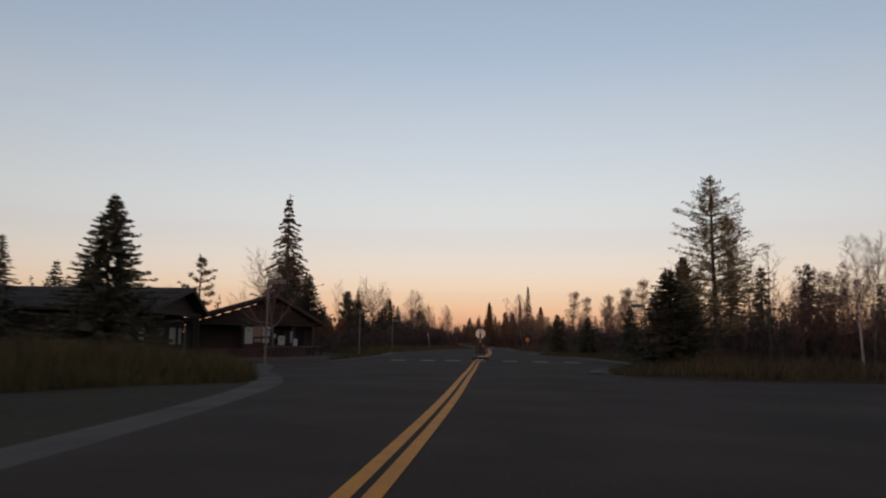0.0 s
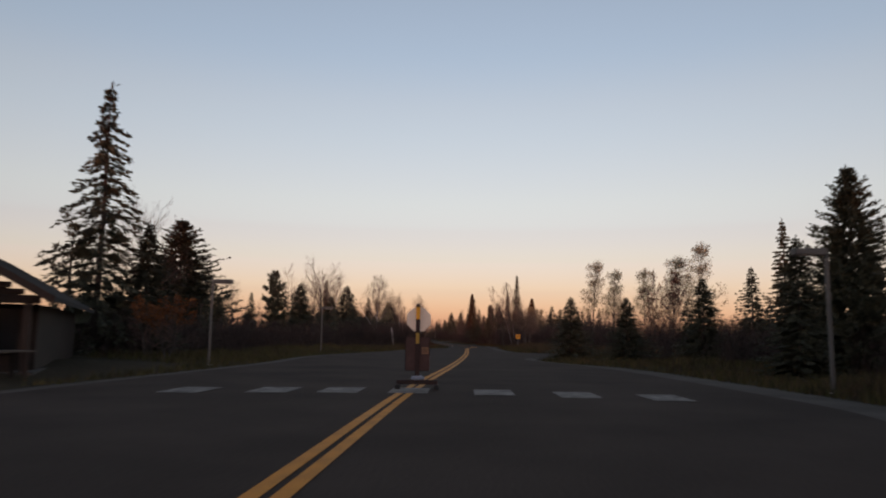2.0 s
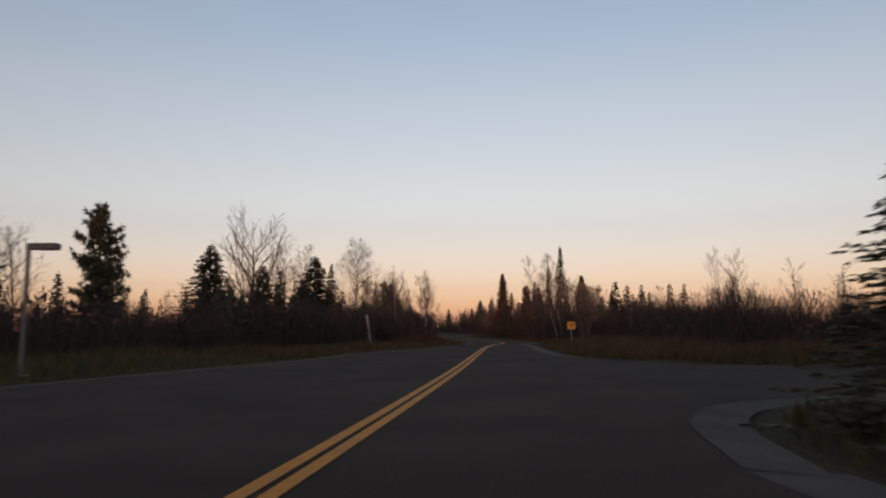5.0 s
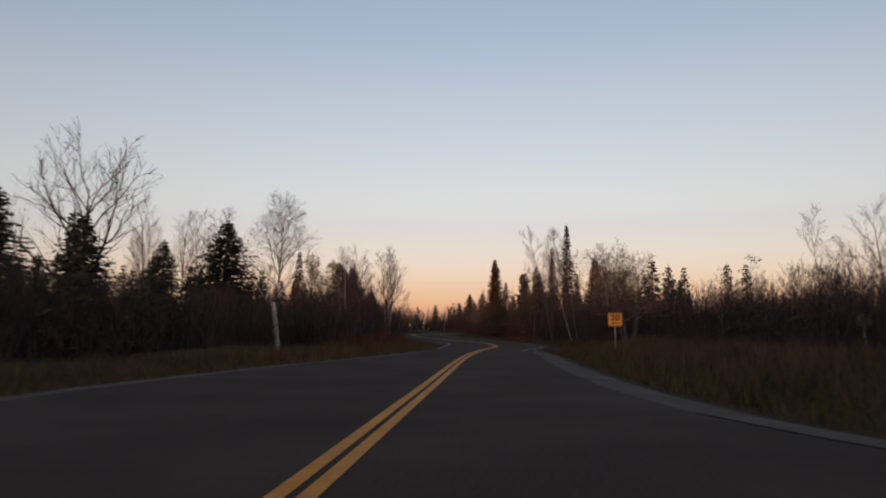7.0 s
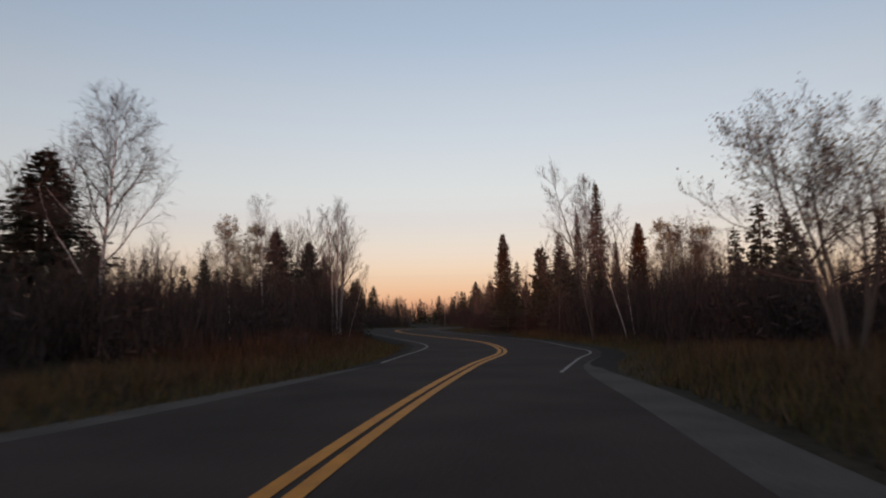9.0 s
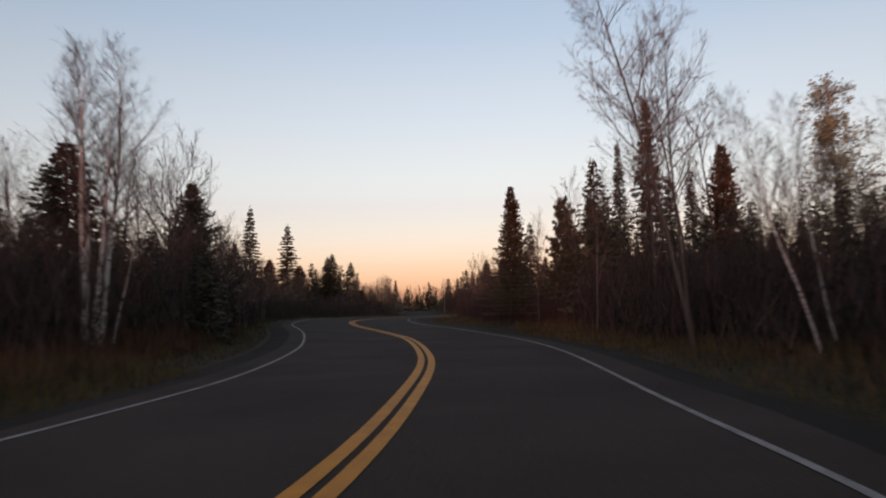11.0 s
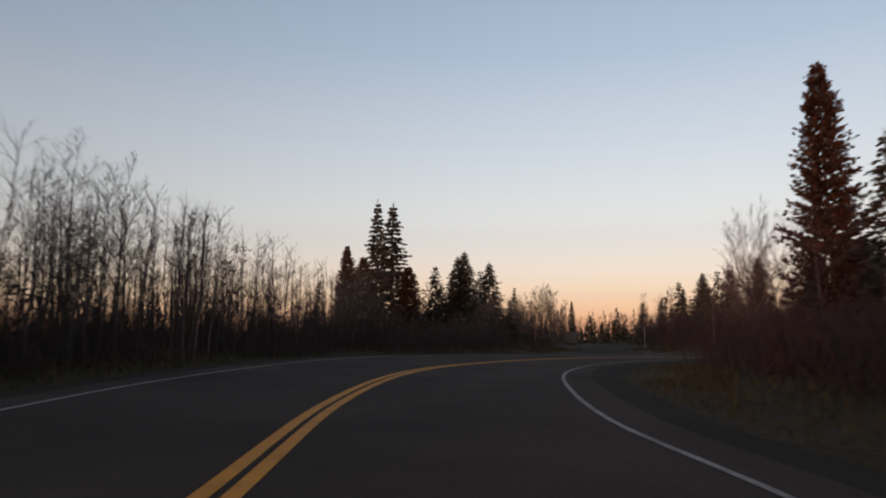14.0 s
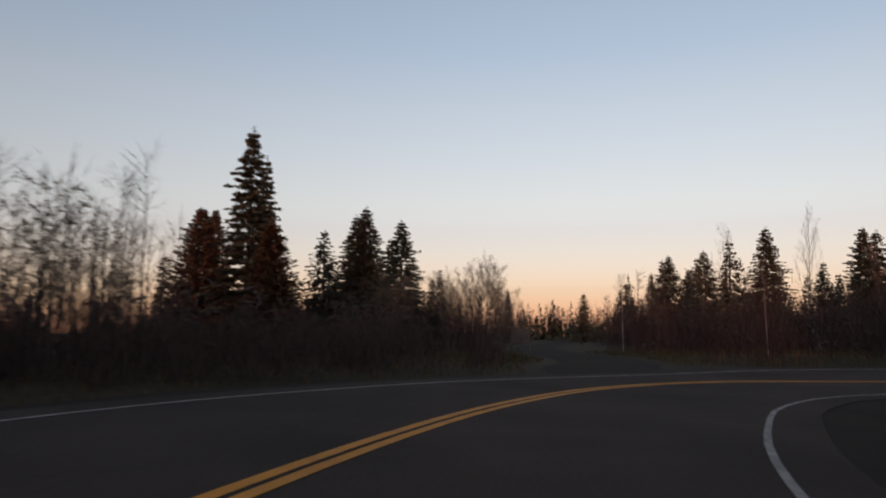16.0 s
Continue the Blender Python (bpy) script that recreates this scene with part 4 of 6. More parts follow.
# single trees, south to north: kind, x, y, height, spread
TREES = [
    ("broad_spruce", -13.85, 28.9, 7.25, 1.1), ("spruce", -22.6, 40.0, 5.5, 1.3), ("full_spruce", -14.4, 30.8, 4.4, 1.1), ("spruce", -23.2, 44.5, 6.4, 1.3), ("spruce", -20, 31, 5.6, 1.2), ("spruce", -22.5, 26, 6.4, 1.1),
    ("bare_maple", -9.4, 39.4, 6.0, 0.9), ("sparse_pine", -36.5, 100, 12.6, 1.1), ("open_spruce", -14.3, 61.7, 14.2, 1.05), ("full_spruce", -12.6, 63.5, 7.2, 1.3),
    ("broad_pine", -20.8, 89.0, 11.8, 1.55), ("full_spruce", -15.4, 84.0, 4.6, 1.5), ("orange_maple", -9.2, 58.2, 2.9, 1.0), ("orange_maple", -10.8, 59.8, 3.1, 1.0), ("bare_maple", -19, 76, 10.5, 0.8),
    ("pine", -15.1, 101.6, 8.1, 0.85), ("bare_maple", -21, 98, 7.6, 1.2), ("bare_tree", -19.5, 101, 6.6, 1.4), ("bare_maple", -24, 104, 7.6, 1.2),
    ("full_spruce", -16.2, 120.3, 8.2, 1.8), ("full_spruce", -12.2, 121.5, 6.6, 1.7), ("full_spruce", -9.6, 124.5, 5.6, 1.6), ("bare_maple", -14.3, 124.5, 11.9, 1.0), ("spruce", -20.5, 112, 6.4, 1.1), ("full_spruce", -13.3, 144.0, 9.9, 1.95),
    ("bare_tree", -20.4, 152, 11.0, 1.1), ("bare_tree", -18.6, 153.4, 10.0, 1.1), ("bare_tree", -25.4, 155.0, 13.6, 0.8), ("birch", -19.5, 153.0, 12.2, 1.1), ("birch", -16.3, 150.0, 11.8, 1.2), ("bare_tree", -22.0, 148.0, 8.8, 1.2), ("bare_tree", -13.2, 156, 7.4, 1.2), ("bare_tree", -11.6, 160, 6.7, 1.2),
    ("bare_tree", -22.6, 150, 10.4, 1.1), ("full_spruce", -7.8, 163.0, 8.2, 1.75), ("bare_tree", -8.2, 160.5, 6.6, 1.3), ("wood_spruce", -4.2, 158.5, 4.2, 1.5), ("wood_spruce", -6.4, 159.0, 4.6, 1.5), ("wood_spruce", -3.4, 161.5, 4.0, 1.5), ("wood_spruce", -9.0, 158, 4.4, 1.5), ("wood_spruce", -3.2, 165.0, 3.8, 1.6), ("bare_tree", -10.0, 161.6, 7.0, 1.2), ("bare_tree", -6.1, 157.8, 6.6, 1.2), ("bare_tree", -11.1, 166, 8.0, 1.2), ("bare_tree", -7.2, 166.2, 8.4, 1.0), ("bare_tree", -8.2, 169.6, 9.4, 0.9), ("wood_spruce", -11.0, 163.5, 5.6, 1.4), ("wood_spruce", -1.6, 162.4, 3.6, 1.5), ("birch_clump", -1.48, 154.8, 9.2, 1.35),
    ("birch", -4.6, 150.4, 8.4, 1.0), ("aspen", -7.2, 156, 7.6, 1.2), ("aspen", -9.5, 158, 8.2, 1.2), ("bare_maple", -7.8, 171.0, 10.4, 0.75),
    ("broad_pine", -8.6, 176.0, 8.7, 1.05), ("bare_tree", -6.4, 171.8, 7.0, 0.8), ("spruce", -9.4, 176.4, 4.4, 1.7), ("bare_tree", -5.2, 166.0, 7.0, 1.0), ("bare_tree", -9.0, 184.5, 5.4, 1.1), ("bare_tree", -8.4, 181.0, 5.6, 1.1), ("bare_tree", -10.4, 187.4, 5.6, 1.2),
    ("spruce", -12.4, 117, 4.0, 1.2), ("spruce", -9.6, 128, 4.6, 1.25), ("spruce", -11.2, 133.6, 5.0, 1.25), ("spruce", -5.2, 145, 4.0, 1.3), ("bare_tree", -3.0, 146, 6.0, 0.9), ("birch", -3.6, 142.6, 5.6, 0.8),
    ("layered_spruce", -36.36, 257.8, 20.1, 0.8), ("layered_spruce", -18.44, 223.7, 11.8, 1.08), ("cedar", -20.2, 222, 7.0, 1.4), ("cedar", -16.4, 222.6, 6.2, 1.6),
    ("spruce", -17.16, 230.5, 7.1, 1.4), ("full_spruce", -13.94, 229.0, 8.3, 1.35), ("full_spruce", -14.75, 229.6, 7.9, 1.3), ("full_spruce", -10.55, 225.2, 6.8, 1.4), ("wood_spruce", -15.8, 228.0, 5.0, 1.4), ("wood_spruce", -12.4, 227, 5.0, 1.4), ("wood_spruce", -9.2, 226.4, 3.8, 1.4),
    ("fir", -14.2, 283.2, 7.0, 1.4), ("cedar", -33.9, 244.9, 11.8, 0.9), ("full_spruce", 10.6, 245.7, 8.8, 1.25), ("full_spruce", 8.76, 267.9, 9.9, 1.4), ("full_spruce", 5.5, 271.5, 9.7, 1.4), ("spruce", -6.2, 322, 9.0, 1.5),
    ("birch", 6.0, 222.0, 4.0, 0.4), ("birch", 0.4, 237.0, 5.0, 0.7), ("bare_tree", 13.4, 246, 9.8, 0.45), ("bare_tree", 8.6, 252, 9.4, 0.7), ("spruce", 13.0, 240.5, 5.6, 1.2),
    ("spruce", 17.0, 243, 8.0, 1.4), ("broad_spruce", 15.2, 240.0, 7.6, 1.0), ("broad_spruce", 17.6, 237.0, 8.6, 1.0), ("spruce", 20.0, 241, 9.2, 1.3), ("spruce", 23.5, 243, 9.0, 1.3), ("spruce", 26.5, 238, 9.4, 1.3), ("fir", 3.2, 262, 7.0, 1.5), ("fir", 6.0, 256, 6.6, 1.4),
    ("rust_shrub", 16.8, 31, 4.0, 1.0), ("rust_shrub", 18.2, 32.5, 4.6, 1.0), ("rust_shrub", 19.8, 33.5, 5.0, 1.0), ("rust_shrub", 18.0, 29.5, 2.8, 1.3), ("spruce", 18.8, 35, 5.2, 1.3),
    ("larch", 13.2, 32.4, 9.0, 1.15), ("broad_spruce", 10.6, 30.6, 4.4, 1.6), ("aspen", 14.6, 33.8, 7.3, 1.2), ("birch", 16.8, 27.0, 5.4, 0.9), ("bare_tree", 17.6, 27.6, 5.4, 0.9), ("bare_tree", 18.6, 28.8, 5.6, 1.0),
    ("bare_maple", 13.4, 38.0, 5.4, 1.0), ("bare_tree", 18.5, 41, 6.0, 1.2), ("broad_pine", 17.9, 51.7, 7.6, 1.0), ("full_spruce", 15.4, 50.6, 5.0, 1.2), ("full_spruce", 15.2, 41.5, 4.2, 1.4),
    ("full_spruce", 16.6, 62.8, 4.6, 1.6), ("full_spruce", 13.4, 65.8, 3.7, 1.85), ("full_spruce", 11.6, 73.0, 4.2, 1.8), ("layered_spruce", 45, 112, 16.6, 0.8), ("spruce", 21, 67, 5.6, 1.3),
    ("aspen", 13.3, 74.6, 6.5, 1.1), ("aspen", 14.5, 73.8, 5.8, 1.1), ("aspen", 17.9, 78.5, 6.6, 1.1), ("aspen", 19.0, 75.2, 7.0, 1.2), ("aspen", 20.7, 74.9, 7.9, 1.1), ("rust_shrub", 17.4, 71.4, 6.2, 0.9),
    ("bare_tree", 28.4, 126.4, 7.9, 1.0), ("leaning_birch", 30.5, 135.6, 9.4, 0.9), ("spruce", 31, 136.4, 5.2, 1.3), ("leafy_bush", 15.0, 127.0, 5.7, 1.35),
    ("fir", 19.7, 187.4, 15.7, 0.95), ("fir", 17.6, 186.4, 12.4, 0.75), ("spruce", 14.4, 175.0, 9.0, 1.1), ("pine", 13.8, 188.6, 8.7, 0.75), ("cedar", 10.1, 202.9, 12.1, 0.8),
    ("cedar", 22.0, 178.0, 10.2, 0.9), ("fir", 17.6, 171.5, 7.4, 1.1), ("fir", 19.2, 174.0, 8.0, 1.0), ("spruce", 19.8, 168.0, 4.6, 1.1), ("bare_tree", 18.2, 166.6, 9.4, 1.1), ("bare_tree", 19.4, 163.4, 5.6, 1.2), ("bare_tree", 18.3, 152.1, 5.4, 1.1), ("aspen", 19.4, 158.8, 7.4, 1.1), ("aspen", 21.0, 161.2, 7.2, 1.1), ("aspen", 20.4, 155.2, 6.6, 1.4),
    ("leafy_bush", 18.6, 148.6, 6.4, 0.8), ("near_spruce", 9.7, 178.4, 6.3, 1.0), ("brown_spruce", 16.1, 190.0, 8.9, 1.2), ("pine", 13.5, 179.8, 5.7, 0.9), ("pine", 15.4, 181, 7.0, 1.1), ("bare_tree", 13.6, 177.4, 8.4, 0.7), ("bare_tree", 11.2, 174.8, 6.0, 0.7), ("open_spruce", 11.75, 200.0, 8.4, 1.3),
    ("bare_tree", 13.4, 167.6, 7.4, 0.8), ("bare_tree", 15.0, 163, 8.4, 0.9), ("spruce", 17.6, 160.4, 4.4, 1.2), ("leafy_bush", -5.0, 223.8, 3.6, 1.0), ("leafy_bush", -7.4, 223.0, 4.0, 1.0), ("leafy_bush", -9.8, 222.4, 4.0, 1.0), ("leafy_bush", -6.6, 226.4, 5.0, 0.9), ("bare_tree", 10.4, 193, 6.0, 1.3), ("bare_tree", 9.0, 197.4, 5.4, 1.2), ("bare_maple", 7.0, 198.3, 5.6, 0.7), ("bare_maple", 8.2, 201.6, 5.2, 0.7), ("wood_spruce", 9.2, 201.3, 3.4, 1.6), ("wood_spruce", 11.0, 200.5, 3.8, 1.5), ("wood_spruce", 8.6, 196.4, 2.8, 1.5), ("wood_spruce", 12.2, 196, 4.4, 1.3), ("wood_spruce", 11.2, 190.5, 3.6, 1.4), ("wood_spruce", 10.8, 185.0, 3.2, 1.5), ("wood_spruce", 12.4, 181.6, 3.8, 1.5), ("leafy_bush", 7.4, 206.0, 4.6, 0.9), ("bare_tree", 11.0, 207, 5.6, 1.2),
]
for kind, x, y, h, wide in TREES:
    plant(kind, x, y, h, wide)
for x, y, h, tilt in ((16.3, 165.6, 12.0, -7), (17.3, 166.6, 12.2, -5), (14.0, 154.3, 10.8, -7), (14.2, 155.0, 8.6, -6)):
    plant("tall_bare_tree", x, y, h, 0.85, tilt=tilt)
plant("spreading_birch", -7.75, 139.2, 10.9, 1.0, turn=0)
plant("birch", -0.75, 154.6, 4.8, 0.7, tilt=14)
for x, y, h, tilt in ((15.2, 150.3, 5.4, -11), (15.8, 151.0, 5.2, -8)):
    plant("birch", x, y, h, 0.85, tilt=tilt)


# the wood behind: trees of mixed kinds at random, away from the roads and from the trees above
def scatter(n, x0, x1, y0, y1, keep, kinds, low, high, seed, group):
    rng = random.Random(seed)
    put = [(t[1], t[2]) for t in TREES]
    tries = made = 0
    while made < n and tries < n * 40:
        tries += 1
        x, y = rng.uniform(x0, x1), rng.uniform(y0, y1)
        if off_road(x, y)[0] < keep or any((x - a) ** 2 + (y - b) ** 2 < 2.2 for a, b in put) or (-34 < x < -8 and 29 < y < 58):
            continue
        put.append((x, y))
        plant(rng.choice(kinds), x, y, rng.uniform(low, high), rng.uniform(1.05, 1.4), group=group)
        made += 1


MIX = ["wood_spruce", "wood_spruce", "wood_bare", "wood_bare", "wood_spruce", "wood_spruce", "wood_bare"]
scatter(26, -28, -9, 64, 118, 7.5, MIX, 3.4, 4.8, 1, "wood beside the road")
scatter(32, -26, -8, 114, 150, 8.0, MIX, 3.8, 6.0, 2, "wood beside the road")
scatter(34, -24, -6, 150, 186, 6.5, MIX, 4.5, 7.0, 3, "wood beside the road")
scatter(30, 17, 42, 44, 72, 8, MIX, 3.6, 5.4, 4, "wood beside the road")
scatter(42, 17, 36, 98, 146, 8, ["wood_bare", "wood_bare", "sapling"], 3.6, 5.4, 5, "wood beside the road")
scatter(46, 15, 34, 146, 210, 5.0, MIX, 5.0, 8.0, 6, "wood beside the road")
scatter(30, 14, 40, 26, 44, 6, ["wood_bare", "sapling", "wood_spruce", "wood_bare"], 3.2, 5.2, 7, "wood beside the road")
scatter(56, -34, 36, 226, 300, 6, ["wood_spruce", "wood_spruce", "wood_bare", "wood_spruce", "sapling"], 5.0, 7.8, 8, "wood beyond the bend")
scatter(16, -2, 18, 239, 258, 3.0, ["wood_spruce", "wood_spruce", "wood_bare"], 5.0, 6.6, 15, "wood beyond the bend")
scatter(20, -14, -1, 152, 173, 4.5, ["wood_spruce"], 3.0, 4.6, 12, "wood beside the road")
scatter(26, 14, 28, 150, 180, 4.0, ["wood_spruce"], 3.4, 5.4, 13, "wood beside the road")
scatter(24, -19, -7, 118, 144, 6.5, ["wood_spruce"], 3.6, 5.2, 14, "wood beside the road")
scatter(16, -30, -14, -10, 24, 8, MIX, 4.0, 7.0, 10, "wood beside the road")
scatter(12, 14, 40, -30, -4, 5, MIX, 4.0, 7.0, 11, "wood beside the road")


def hides_bend(x, y):
    """Past the end of the thicket, where the spruces stand."""
    return (np.asarray(y) > 188) & (1.3 - np.asarray(x) < 0.6 * (np.asarray(y) - 187))


def sapling_row():
    """The close row of thin aspens outside the bend."""
    rng = random.Random(9)
    line = lateral(LINE_LEFT, -1)
    for k in range(300):
        i = rng.randrange(len(line))
        x0, y0 = LINE_LEFT[i]
        if not 171 < y0 < 212:
            continue
        o = 3.0 + 10 * rng.random() ** 1.5
        x, y = LINE_LEFT[i] + (line[i] - LINE_LEFT[i]) * o
        if off_road(x, y)[0] < 2.6 or hides_bend(x, y):
            continue
        plant("sapling", x, y, rng.uniform(3.2, 4.3) + 1.2 * float(smooth((184 - y) / 8)) - 0.5 * float(smooth((y - 192) / 8)), rng.uniform(1.1, 1.6), group="aspen thicket outside the bend")


sapling_row()


def thin_sapling(seed):
    rng = np.random.default_rng(seed)
    b = Build()
    ax = np.column_stack([np.cumsum(rng.normal(0, 0.12, (7, 2)), 0), np.linspace(0, 10, 7)])
    b.tube(ax, np.linspace(0.085, 0.012, 7), 3, False)
    P, Q, W = [], [], []
    for _ in range(26):
        z = rng.uniform(1.8, 9.7)
        m = np.array([np.interp(z, ax[:, 2], ax[:, k]) for k in (0, 1)] + [z])
        e = np.array([*rng.normal(0, 0.75, 2), 1.0])
        e = m + e / np.linalg.norm(e) * rng.uniform(0.6, 1.7)
        P.append(m), Q.append(e), W.append(0.04)
        for _ in range(5):
            s = m + (e - m) * rng.uniform(0.2, 1)
            d2 = (e - m) / np.linalg.norm(e - m) + rng.normal(0, 0.45, 3)
            P.append(s), Q.append(s + d2 * rng.uniform(0.3, 0.8)), W.append(0.024)
    b.blades(P, Q, W, rng)
    return b.arrays()


def build_thicket():
    """The crowd of young aspens behind the row outside the bend."""
    rng = np.random.default_rng(95)
    kinds = [thin_sapling(s) for s in (96, 97, 98, 99)]
    x, y = rng.uniform(-30, -4, 6000), rng.uniform(170, 222, 6000)
    d, s = nearest(LINE_LEFT, x, y)
    ok = (s < 0) & (d > 2.8) & (d < 13) & ~hides_bend(x, y) & (y > 176 - (x + 12) * 0.6)
    x, y = x[ok][:380], y[ok][:380]
    sc = rng.uniform(0.36, 0.5, len(x)) + 0.16 * smooth((184 - y) / 8) - 0.05 * smooth((y - 192) / 8)
    pick = rng.integers(0, 4, len(x))
    b = Build()
    a = rng.uniform(0, 6.28, len(x))
    for c, (v, f) in enumerate(kinds):
        w = pick == c
        m = np.zeros((w.sum(), 3, 4))
        k = sc[w]
        m[:, 0, 0], m[:, 0, 1], m[:, 1, 0], m[:, 1, 1], m[:, 2, 2] = np.cos(a[w]) * k, -np.sin(a[w]) * k, np.sin(a[w]) * k, np.cos(a[w]) * k, k
        m[:, 0, 3], m[:, 1, 3], m[:, 2, 3] = x[w], y[w], ground_z(x[w], y[w]) - 0.05
        b.copies(v, f, m)
    tagged(new("aspen_thicket", b.mesh("aspen_thicket", TWIG)), "dense leafless young aspens outside the bend", "thicket", "", "stuff")


build_thicket()


# ---- undergrowth, far woods and grass ----
def stuff(name, b, mat, label, category):
    tagged(new(name, b.mesh(name, mat)), label, category, "", "stuff")


def thicket_clump(seed, stems=9, h=3.0, big=0.4):
    rng = np.random.default_rng(seed)
    b = Build()
    P, Q, W = [], [], []
    for _ in range(stems):
        p = np.array([*rng.normal(0, 0.35, 2), 0])
        d = np.array([*rng.normal(0, 0.28, 2), 1.0])
        d /= np.linalg.norm(d)
        L = h * rng.uniform(0.5, 1.1)
        q = p + d * L
        P.append(p), Q.append(q), W.append(0.03)
        for _ in range(6):
            m = p + (q - p) * rng.uniform(0.15, 0.95)
            e = d + rng.normal(0, 0.5, 3)
            e /= np.linalg.norm(e)
            P.append(m), Q.append(m + e * L * rng.uniform(0.15, 0.35)), W.append(0.019)
    b.blades(P, Q, W, rng)
    n = 46
    z = np.column_stack([rng.normal(0, 0.5, n), rng.normal(0, 0.5, n), h * rng.uniform(0.02, 0.72, n)])
    d = rng.normal(size=(n, 3))
    d /= np.linalg.norm(d, axis=1)[:, None]
    b.kites(z, z + d * big * 1.4, np.full(n, big * 0.26), rng, 0.5)
    return b.arrays()


def spots(n, x0, x1, y0, y1, near, far, seed):
    """Random places between near and far metres from the paved edge."""
    rng = np.random.default_rng(seed)
    x, y = rng.uniform(x0, x1, n), rng.uniform(y0, y1, n)
    d = off_road(x, y)
    ok = (d > near) & (d < far) & ~((x > -33) & (x < -7.2) & (y > 29) & (y < 56)) & ~((x < 1) & (y > 104) & (y < 131) & (d < 8.0) & (near > 2))
    if near < 2:
        ok &= d > near + wide_gravel(x, y)
        for line, (_, _, inside) in zip(MOUTH_LINES, MOUTHS):
            rim_y = np.interp(x, *(line if line[0, 0] < line[-1, 0] else line[::-1]).T)
            ok &= (x < line[:, 0].min()) | ((y - rim_y) * (y - inside) > 0)
            ok[ok] = nearest(line, x[ok], y[ok])[0] > 1.15
    return x[ok], y[ok], d[ok]


def mats(x, y, scale, rng, flat=1.0):
    a = rng.uniform(0, 2 * np.pi, len(x))
    m = np.zeros((len(x), 3, 4))
    m[:, 0, 0], m[:, 0, 1], m[:, 1, 0], m[:, 1, 1] = np.cos(a) * scale * flat, -np.sin(a) * scale * flat, np.sin(a) * scale * flat, np.cos(a) * scale * flat
    m[:, 2, 2] = scale
    m[:, 0, 3], m[:, 1, 3], m[:, 2, 3] = x, y, ground_z(x, y) - 0.04
    return m


def dense_clump(seed, h=4.2):
    """A close dark bush: broad below, with fine twigs at the top."""
    rng = np.random.default_rng(seed)
    b = Build()
    n = 190
    f = rng.uniform(0.0, 0.8, n)
    p = np.column_stack([rng.normal(0, 0.6, (n, 2)), h * f])
    d = np.column_stack([rng.normal(0, 0.3, (n, 2)), np.ones(n)])
    ln = rng.uniform(0.5, 1.3, n) * (1.15 - 0.7 * f)
    b.blades(p, p + d * ln[:, None], 0.054 - 0.046 * f, rng)
    return b.arrays()


def build_brush():
    clumps = [thicket_clump(40, 13, 2.7, 0.13), thicket_clump(41, 13, 3.0, 0.13), thicket_clump(42, 5), thicket_clump(43, 5)]
    zones = [(-30, 0, 58, 120, 5.0, 18, 560, 0.95), (-40, 4, 104, 152, 3.4, 22, 420, 0.85), (-40, 4, 150, 186, 4.2, 20, 330, 0.9), (-30, 6, 176, 232, 2.0, 14, 460, 0.9),
             (11, 45, 24, 70, 4.4, 20, 330, 0.65), (14, 50, 92, 142, 5.5, 24, 430, 0.85), (12, 45, 138, 212, 2.6, 16, 470, 0.9), (-45, 45, 222, 300, 2.4, 30, 640, 0.95), (-40, -6, -20, 30, 8, 24, 140, 0.8)]
    rng = np.random.default_rng(50)
    b = Build()
    for k, (x0, x1, y0, y1, near, far, n, size) in enumerate(zones):
        x, y, d = spots(n, x0, x1, y0, y1, near, min(far, near + 8), 60 + k)
        pick = rng.integers(0, 2, len(x)) + 2 * (d > near + 2.2)
        sc = size * rng.uniform(0.55, 1.25, len(x)) * (0.7 + 0.3 * smooth((d - near) / 4))
        for c, (v, f) in enumerate(clumps):
            w = pick == c
            if w.any():
                b.copies(v, f, mats(x[w], y[w], sc[w], rng))
    dense = [dense_clump(s) for s in (46, 47, 48)]
    belts = [(-30, 0, 60, 122, 7.0, 14, 330, 0.62), (-34, 4, 106, 152, 5.6, 13, 420, 0.85), (-34, 4, 150, 178, 3.9, 12, 340, 0.95), (-30, 0, 178, 216, 1.9, 9, 360, 0.42),
             (12, 45, 45, 79, 6.0, 14, 330, 0.62), (16, 45, 100, 142, 8.0, 17, 440, 0.85), (13, 40, 140, 212, 3.4, 11, 420, 0.9), (-40, 40, 224, 262, 4, 20, 430, 0.9), (14, 40, 24, 44, 5.0, 14, 120, 0.7), (4, 14, 176, 207, 3.6, 9, 260, 0.5)]
    for k, (x0, x1, y0, y1, near, far, n, size) in enumerate(belts):
        x, y, d = spots(n * 4, x0, x1, y0, y1, near, far, 120 + k)
        x, y, d = x[:n], y[:n], d[:n]
        sc = size * rng.uniform(0.65, 1.15, len(x))
        pick = rng.integers(0, 3, len(x))
        for c, (v, f) in enumerate(dense):
            w = pick == c
            if w.any():
                b.copies(v, f, mats(x[w], y[w], sc[w], rng))
    stuff("undergrowth", b, BRUSH, "leafless brown undergrowth along the wood's edge", "undergrowth")


